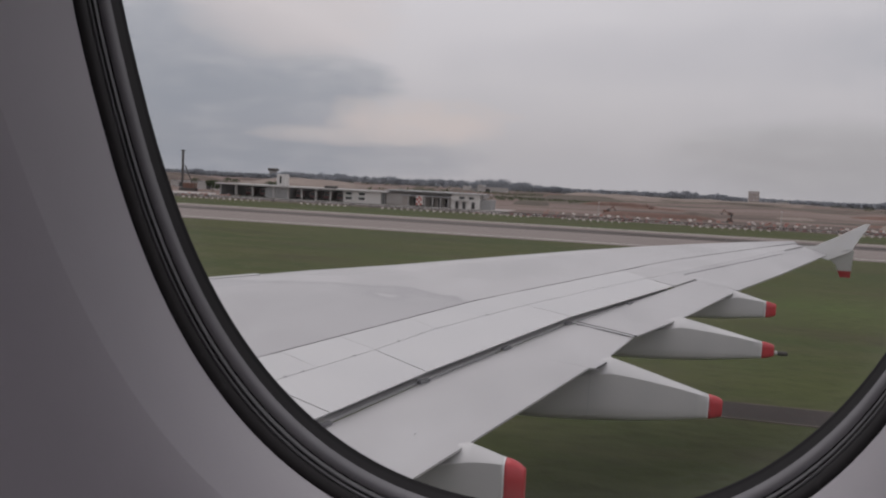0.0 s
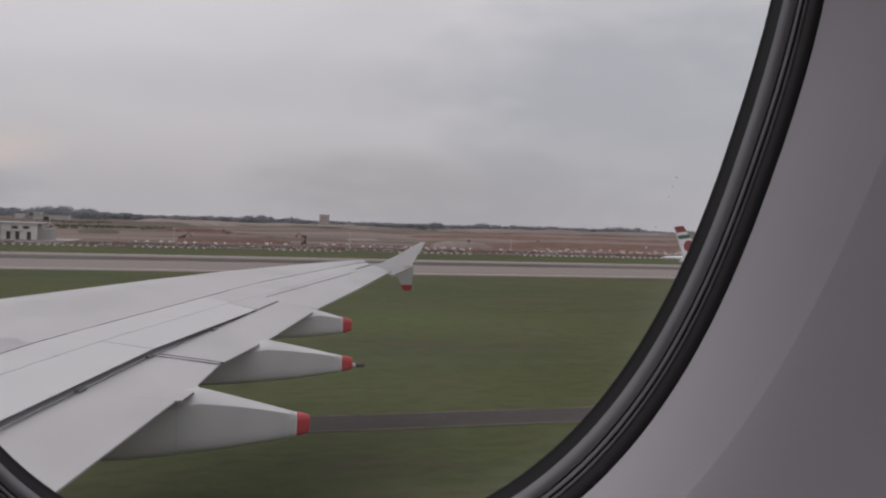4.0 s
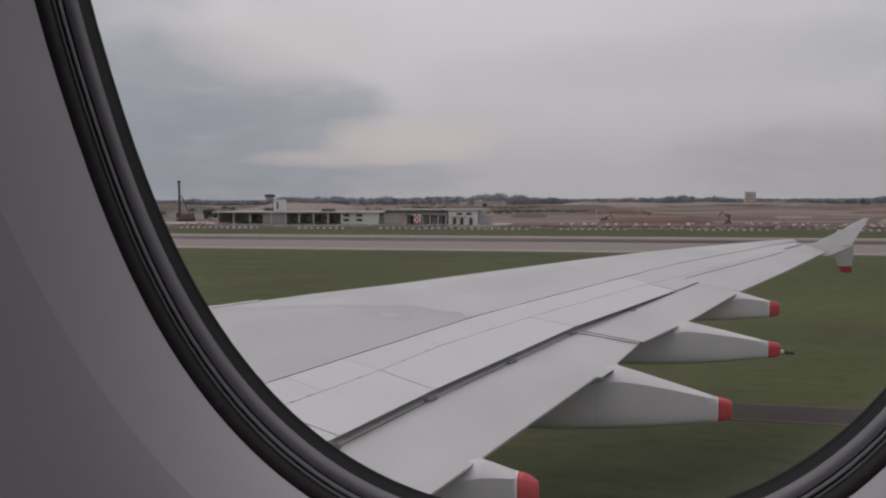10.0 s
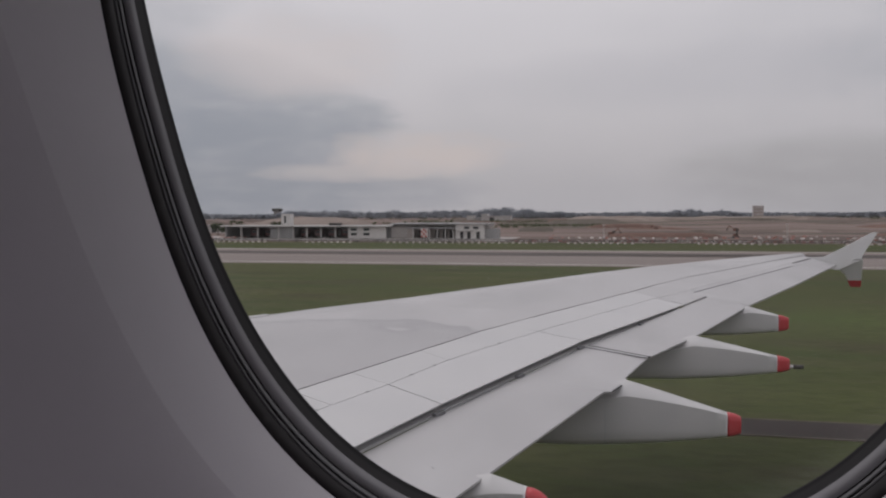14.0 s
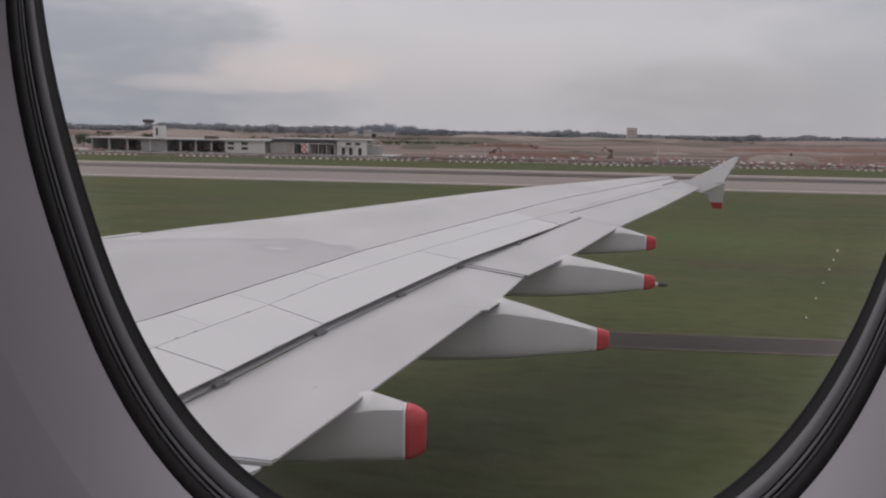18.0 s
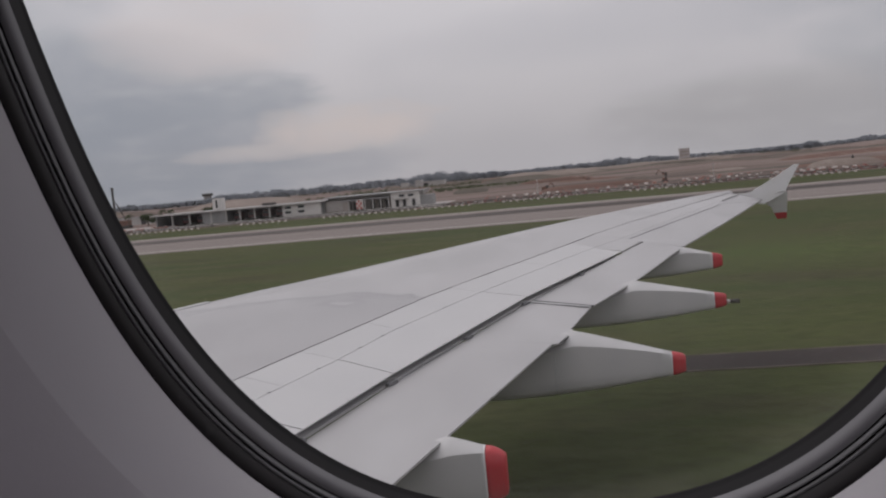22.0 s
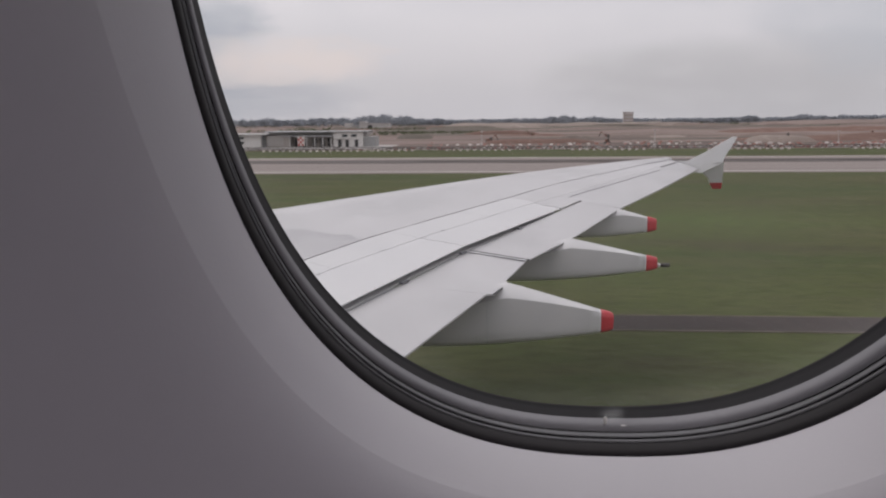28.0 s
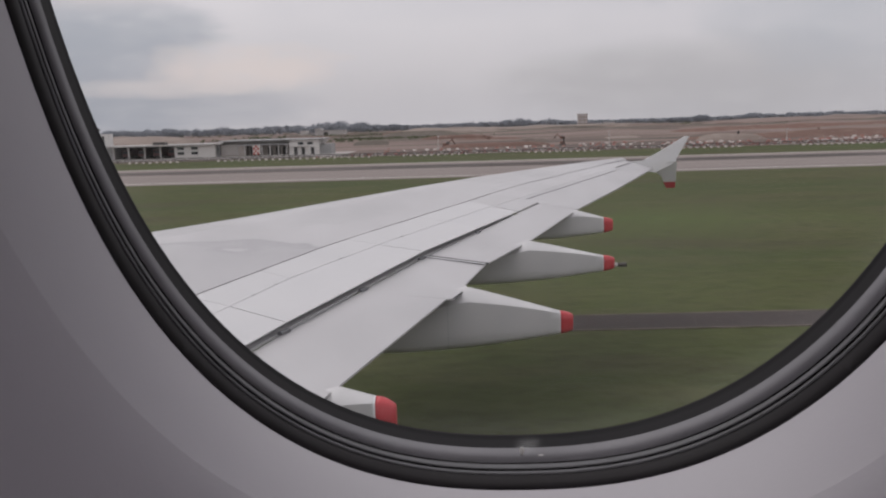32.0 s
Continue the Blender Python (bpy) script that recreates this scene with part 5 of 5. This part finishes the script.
# ---- barriers ----
def barrier_mesh(name, mat, w=0.95, h=0.46):
    bm = bmesh.new()
    prof = [(-0.3, 0), (-0.3, 0.2), (-0.15, 0.38), (-0.11, h), (0.11, h), (0.15, 0.38), (0.3, 0.2), (0.3, 0)]
    a = [bm.verts.new((-w / 2, y, z)) for y, z in prof]
    b = [bm.verts.new((w / 2, y, z)) for y, z in prof]
    bm.faces.new(a), bm.faces.new(list(reversed(b)))
    for i in range(len(prof)):
        j = (i + 1) % len(prof)
        bm.faces.new((a[i], b[i], b[j], a[j]))
    me = bpy.data.meshes.new(name)
    bmesh.ops.recalc_face_normals(bm, faces=bm.faces)
    bm.to_mesh(me)
    bm.free()
    me.materials.append(mat)
    return me


RED_BARRIER, WHITE_BARRIER = barrier_mesh("plastic_barrier", BARRIER_RED), barrier_mesh("plastic_barrier", BARRIER_WHITE)
rng = random.Random(21)
count = 0
for y, x0, x1, step in ((219.5, -30, 230, 2.0), (224, -26, 220, 2.3), (251, -20, 200, 2.9)):
    x = x0
    while x < x1 and count < 290:
        gap = noise.noise(Vector((x * 0.05, y * 0.1, 0)))
        if gap > -0.25:
            red = rng.random() < 0.5
            ob = new("plastic_barrier", RED_BARRIER if red else WHITE_BARRIER)
            ob.location = (x, y + rng.uniform(-0.6, 0.6), 0.05)
            ob.rotation_euler = (0, 0, radians(rng.uniform(-55, 55)))
            ob.scale = [rng.uniform(0.62, 1.0)] * 3
            tagged(ob, "red plastic road barrier standing on bare earth" if red else "white plastic road barrier standing on bare earth", "barrier", "plastic barriers on the site")
            count += 1
        x += step * rng.uniform(0.6, 1.3)


def many_barriers(name, label, mat, spots, rng):
    base = RED_BARRIER
    vs = [v.co.copy() for v in base.vertices]
    fs = [tuple(p.vertices) for p in base.polygons]
    verts, faces = [], []
    for x, y, turn, k in spots:
        m = pose(x, y, 0.05, 0, 0, turn)
        o = len(verts)
        verts += [m @ (v * k) for v in vs]
        faces += [tuple(o + i for i in f) for f in fs]
    return tagged(mesh_object(name, verts, faces, mat), label, "barriers", kind="stuff")


red_spots, white_spots = [], []
# rows that follow the edge of the grass and cross the site, broken by gaps
for y, x0, x1, step, size, red, cut in ((217.6, -40, 520, 0.85, 0.62, 0.18, -0.10), (221.5, 0, 520, 1.0, 0.7, 0.45, 0.0), (228, 30, 480, 1.3, 0.8, 0.6, 0.05), (238, -10, 520, 1.7, 1.0, 0.55, 0.02), (252, -25, 520, 2.3, 1.35, 0.5, -0.05), (268, 20, 520, 2.6, 1.2, 0.65, 0.12), (292, 60, 520, 3.4, 1.3, 0.6, 0.15), (330, 120, 560, 4.5, 1.4, 0.5, 0.2)):
    x = x0
    while x < x1:
        x += step * rng.uniform(0.7, 1.5)
        if noise.noise(Vector((x * 0.035, y * 0.17, 5))) < cut:
            continue
        (red_spots if rng.random() < red else white_spots).append((x, y + 2.5 * noise.noise(Vector((x * 0.02, y, 1))) + rng.uniform(-0.3, 0.3), rng.uniform(-45, 45), size * rng.uniform(0.55, 1.1)))
for _ in range(900):
    x, y = rng.uniform(-30, 520), 220 + 60 * rng.random() ** 1.6
    if noise.noise(Vector((x * 0.05, y * 0.06, 8))) > 0.12:
        (red_spots if rng.random() < 0.5 else white_spots).append((x, y, rng.uniform(-40, 40), rng.uniform(0.45, 0.9)))
for _ in range(420):
    x, y = rng.uniform(-215, -122), 222 + 28 * rng.random()
    if noise.noise(Vector((x * 0.06, y * 0.12, 3))) > -0.15:
        (red_spots if rng.random() < 0.62 else white_spots).append((x, y, rng.uniform(-40, 40), rng.uniform(0.6, 1.1)))
many_barriers("red_site_barriers", "scattered rows of red plastic barriers on the earth", MIX_RED, red_spots, rng)
many_barriers("white_site_barriers", "scattered rows of white plastic barriers on the earth", MIX_WHITE, white_spots, rng)

# low white marker blocks along the far edge of the grass
verts, faces = [], []
x = -150.0
while x < 430:
    if noise.noise(Vector((x * 0.06, 0.2, 9))) > -0.12:
        bmx = 0.30
        o = len(verts)
        for dz, g in ((0.0, 1.0), (0.42, 0.8)):
            verts += [(x - bmx * g, 209 - 0.25 * g, dz), (x + bmx * g, 209 - 0.25 * g, dz), (x + bmx * g, 209 + 0.25 * g, dz), (x - bmx * g, 209 + 0.25 * g, dz)]
        faces += [(o + 4, o + 5, o + 6, o + 7), (o, o + 1, o + 5, o + 4), (o + 1, o + 2, o + 6, o + 5), (o + 2, o + 3, o + 7, o + 6), (o + 3, o, o + 4, o + 7)]
    x += 1.75
tagged(mesh_object("marker_blocks", verts, faces, MIX_WHITE), "row of small white marker blocks on the grass edge", "markers", kind="stuff")

# low dark fence behind the marker blocks
fence_rail = thing("site_fence", "long low dark fence at the edge of the site", "fence", (0, 213, 0.0))
for z in (0.35, 0.75):
    part("rail", box(-150, 430, -0.04, 0.04, z, z + 0.22), MACHINE_DARK, fence_rail)
for k in range(117):
    part("post", box(-150 + 5 * k - 0.06, -150 + 5 * k + 0.06, -0.06, 0.06, 0, 0.95), MACHINE_DARK, fence_rail)

# striped boards by the road
def striped_board(x, y, turn):
    t = thing("striped_board", "red and white striped barrier board beside the service road", "barrier board", (x, y, 0.0), "striped boards by the road")
    t.rotation_euler = (0, 0, radians(turn))
    part("panel", box(-0.9, 0.9, -0.04, 0.04, 0.25, 1.0, 0.01), BARRIER_WHITE, t)
    for k in range(4):
        part("stripe", box(-0.78 + 0.45 * k, -0.58 + 0.45 * k, -0.045, 0.045, 0.28, 0.97), BARRIER_RED, t, "red stripe")
    for s in (-0.7, 0.7):
        part("leg", box(s - 0.04, s + 0.04, -0.25, 0.25, 0, 0.3), MACHINE_DARK, t)


striped_board(21.5, 29.8, 38)
striped_board(26.5, 29.8, 38)


# ---- airliner taking off on the runway ----
def tube(stations, count=28):
    """Rings of (x, half width, half height, centre z)."""
    return [[(x, w * math.cos(2 * math.pi * j / count), c + h * math.sin(2 * math.pi * j / count)) for j in range(count)] for x, w, h, c in stations]


jet = thing("airliner", "white twin-jet airliner with red and green tail lifting its nose", "airliner", (112.0, 148.0, 0.035))
jet.rotation_euler = (0, radians(-8.5), 0)
BODY = [(-17.6, 0.15, 0.2, 4.6), (-16.5, 0.5, 0.6, 4.45), (-13, 1.1, 1.2, 4.15), (-9, 1.6, 1.7, 3.75), (-5, 1.85, 1.95, 3.45), (0, 1.88, 2.0, 3.4), (12, 1.88, 2.0, 3.4), (17, 1.85, 1.95, 3.4), (19.4, 1.5, 1.6, 3.2), (21, 0.85, 0.95, 2.95), (21.8, 0.1, 0.12, 2.8)]
v, f = loft(tube(BODY))
fus = mesh_object("fuselage", v, f, JET_WHITE, jet, "white fuselage", True)


def swoosh(name, z0, rise, thick, x0, x1, mat, label):
    verts, faces = [], []
    n = 20
    for i in range(n + 1):
        s = i / n
        x = x0 + (x1 - x0) * s
        w = float(np.interp(x, [b[0] for b in BODY], [b[1] for b in BODY]))
        h = float(np.interp(x, [b[0] for b in BODY], [b[2] for b in BODY]))
        c = float(np.interp(x, [b[0] for b in BODY], [b[3] for b in BODY]))
        for k in (-1, 1):
            z = z0 + rise * math.sin(s * math.pi * 0.9) + k * thick * math.sin(math.pi * (0.08 + 0.9 * s))
            q = max(-0.98, min(0.98, (z - c) / h))
            verts.append((x, -w * math.sqrt(1 - q * q) - 0.02, c + q * h))
    for i in range(n):
        faces.append((2 * i, 2 * i + 1, 2 * i + 3, 2 * i + 2))
    return mesh_object(name, verts, faces, mat, fus, label)


swoosh("green_band", 3.9, -1.1, 0.28, -16.0, 6.0, JET_GREEN, "dark green band")
swoosh("red_band", 3.5, -1.2, 0.22, -14.0, 5.0, JET_RED, "red band")
swoosh("front_band", 2.3, 0.9, 0.35, 4.0, 17.5, JET_RED, "dark red front band")
part("cockpit_windows", box(19.2, 20.1, -1.12, 1.12, 3.75, 4.05), DARK_GLASS, fus, "dark cockpit windows")
for k in range(34):
    part("cabin_window", box(-8 + 0.72 * k, -7.75 + 0.72 * k, -1.90, -1.80, 3.75, 4.1), DARK_GLASS, fus)


def slab(name, outline, thick, place, mat, label="", upright=False, parent=None):
    n = len(outline)
    vs = []
    for s in (-thick / 2, thick / 2):
        for a, b in outline:
            vs.append((a, s, b) if upright else (a, b, s))
    vs = [Vector(place) + Vector(p) for p in vs]
    fs = [tuple(range(n)), tuple(range(2 * n - 1, n - 1, -1))] + [(i, (i + 1) % n, n + (i + 1) % n, n + i) for i in range(n)]
    return mesh_object(name, vs, fs, mat, parent or jet, label)


fin = slab("tail_fin", [(-11.2, 5.3), (-13.6, 6.8), (-16.2, 11.6), (-18.2, 11.6), (-16.8, 5.0)], 0.3, (0, 0, 0), JET_WHITE, "white tail fin", True)
slab("fin_top", [(-15.55, 10.4), (-16.2, 11.65), (-18.22, 11.65), (-17.9, 10.4)], 0.34, (0, 0, 0), JET_RED, "red fin top", True, fin)
slab("fin_band", [(-14.75, 9.0), (-15.2, 9.8), (-17.72, 9.8), (-17.5, 9.0)], 0.34, (0, 0, 0), JET_GREEN, "dark green fin band", True, fin)
b = bmesh.new()
bmesh.ops.create_cone(b, cap_ends=True, segments=24, radius1=1.15, radius2=1.15, depth=0.4, matrix=pose(-15.4, 0, 7.4, 90, 0, 0))
part("fin_disc", b, JET_RED, fin, "red disc on the fin")
for s in (-1, 1):
    wg = slab("wing", [(4.5, 1.5 * s), (-1.2, 16.6 * s), (-2.8, 16.6 * s), (-3.2, 6 * s), (-3.6, 1.5 * s)], 0.35, (0, 0, 2.6), WING_GREY, "grey swept wing")
    slab("winglet", [(-1.6, 2.7), (-3.0, 5.0), (-3.9, 5.0), (-2.9, 2.7)], 0.12, (0, 16.6 * s, 0), JET_WHITE, "white winglet", True, wg)
    slab("tailplane", [(-13.2, 0.8 * s), (-16.4, 7 * s), (-17.6, 7 * s), (-16.6, 0.8 * s)], 0.2, (0, 0, 5.0), JET_WHITE, "white tailplane")
    v, f = loft(tube([(1.6, 0.5, 0.5, 1.75), (2.4, 0.9, 0.9, 1.7), (4.6, 1.05, 1.05, 1.65), (5.9, 0.95, 0.95, 1.65), (6.0, 0.75, 0.75, 1.65)], 20))
    en = mesh_object("engine", [(p[0], p[1] + 4.9 * s, p[2]) for p in v], f, JET_WHITE, jet, "white engine nacelle", True)
    part("pylon", box(1.5, 4.6, 4.9 * s - 0.15, 4.9 * s + 0.15, 2.4, 2.75), JET_WHITE, en)
    leg = part("main_gear", box(-1.15, -0.85, 2.8 * s - 0.12, 2.8 * s + 0.12, 0.5, 2.5), STEEL, jet)
    for dy in (-0.35, 0.35):
        b = bmesh.new()
        bmesh.ops.create_cone(b, cap_ends=True, segments=18, radius1=0.56, radius2=0.56, depth=0.4, matrix=pose(-1.0, 2.8 * s + dy, 0.56 + 0.02, 90, 0, 0))
        part("tyre", b, TYRE, leg)
nose = part("nose_gear", box(14.9, 15.1, -0.1, 0.1, 0.3, 1.6), STEEL, jet)
b = bmesh.new()
bmesh.ops.create_cone(b, cap_ends=True, segments=18, radius1=0.35, radius2=0.35, depth=0.5, matrix=pose(15.0, 0, 0.35, 90, 0, 0))
part("tyre", b, TYRE, nose)

# bleed hole and small marks in the window
hole = thing("bleed_hole", "tiny bleed hole with a painted white highlight at the window's foot", "vent", tuple(between(0.66, -0.003)[96]), kind="structure")
b = bmesh.new()
turn = OUT.to_track_quat("Z", "Y").to_matrix().to_4x4()
bmesh.ops.create_cone(b, cap_ends=True, segments=16, radius1=0.0011, radius2=0.0011, depth=0.002, matrix=turn)
part("plug", b, RUBBER, hole, smooth=False)
# white bead stands in for the highlight at the bleed hole
b = bmesh.new()
bmesh.ops.create_uvsphere(b, u_segments=12, v_segments=8, radius=0.0011, matrix=Matrix.Translation(RISE * 0.0042) @ Matrix.Diagonal((0.8, 0.8, 1.5, 1)))
part("rim", b, WALL_WHITE, hole, "white bead painted as the hole's highlight")
b = bmesh.new()
bmesh.ops.create_uvsphere(b, u_segments=12, v_segments=8, radius=0.0012, matrix=Matrix.Translation(Vector((0.0075, 0, 0)) + RISE * 0.0005) @ Matrix.Diagonal((1.8, 0.8, 0.8, 1)))
part("speck", b, WALL_WHITE, hole, "pale speck")

MIST = bpy.data.materials.new("breath_mark")
MIST.use_nodes = True
mn, ml = MIST.node_tree.nodes, MIST.node_tree.links
mn.clear()
pale, through_it, mixed, cloud, ramp, coords = mn.new("ShaderNodeBsdfTranslucent"), mn.new("ShaderNodeBsdfTransparent"), mn.new("ShaderNodeMixShader"), mn.new("ShaderNodeTexNoise"), mn.new("ShaderNodeMapRange"), mn.new("ShaderNodeTexCoord")
pale.inputs[0].default_value = (0.7, 0.7, 0.7, 1)
cloud.inputs["Scale"].default_value = 260
fall = mn.new("ShaderNodeVectorMath")
fall.operation = "LENGTH"
ml.new(coords.outputs["Object"], fall.inputs[0]), ml.new(coords.outputs["Object"], cloud.inputs["Vector"])
ramp.inputs["From Min"].default_value, ramp.inputs["From Max"].default_value, ramp.inputs["To Min"].default_value, ramp.inputs["To Max"].default_value = 0.0005, 0.0055, 0.26, 0.0
product = mn.new("ShaderNodeMath")
product.operation = "MULTIPLY"
ml.new(fall.outputs["Value"], ramp.inputs["Value"]), ml.new(ramp.outputs[0], product.inputs[0]), ml.new(cloud.outputs["Fac"], product.inputs[1])
ml.new(product.outputs[0], mixed.inputs[0]), ml.new(through_it.outputs[0], mixed.inputs[1]), ml.new(pale.outputs[0], mixed.inputs[2])
ml.new(mixed.outputs[0], mn.new("ShaderNodeOutputMaterial").inputs[0])
b = bmesh.new()
bmesh.ops.create_circle(b, cap_ends=True, segments=24, radius=0.007, matrix=turn)
mark = part("frost_mark", b, MIST, window, "faint pale breath mark on the pane")
mark.location = Vector(between(0.92, -0.014)[96]) + Vector((0.002, 0, 0)) + RISE * 0.0125 - Vector(window.location)

# dried drops in a row on the pane
DROP = bpy.data.materials.new("dried_water")
DROP.use_nodes = True
DROP.node_tree.nodes["Principled BSDF"].inputs["Base Color"].default_value = (0.85, 0.85, 0.85, 1)
let_light = DROP.node_tree.nodes.new("ShaderNodeBsdfTranslucent")
let_light.inputs[0].default_value = (0.85, 0.85, 0.85, 1)
see_through, drop_mix = DROP.node_tree.nodes.new("ShaderNodeBsdfTransparent"), DROP.node_tree.nodes.new("ShaderNodeMixShader")
drop_mix.inputs[0].default_value = 0.55
DROP.node_tree.links.new(see_through.outputs[0], drop_mix.inputs[1])
DROP.node_tree.links.new(let_light.outputs[0], drop_mix.inputs[2])
DROP.node_tree.links.new(drop_mix.outputs[0], DROP.node_tree.nodes["Material Output"].inputs[0])
for u, w, size in ((0.1218, -0.0201, 0.0004), (0.1214, -0.0238, 0.0003), (0.1210, -0.0279, 0.00035), (0.1204, -0.0336, 0.0003), (0.1195, -0.0405, 0.0004), (0.1181, -0.0493, 0.0003)):
    b = bmesh.new()
    bmesh.ops.create_uvsphere(b, u_segments=10, v_segments=6, radius=size, matrix=Matrix.Translation(wall_point(u, w, 0.0055) - Vector(window.location)))
    part("dried_drop", b, DROP, window, "tiny pale dried drop on the pane")
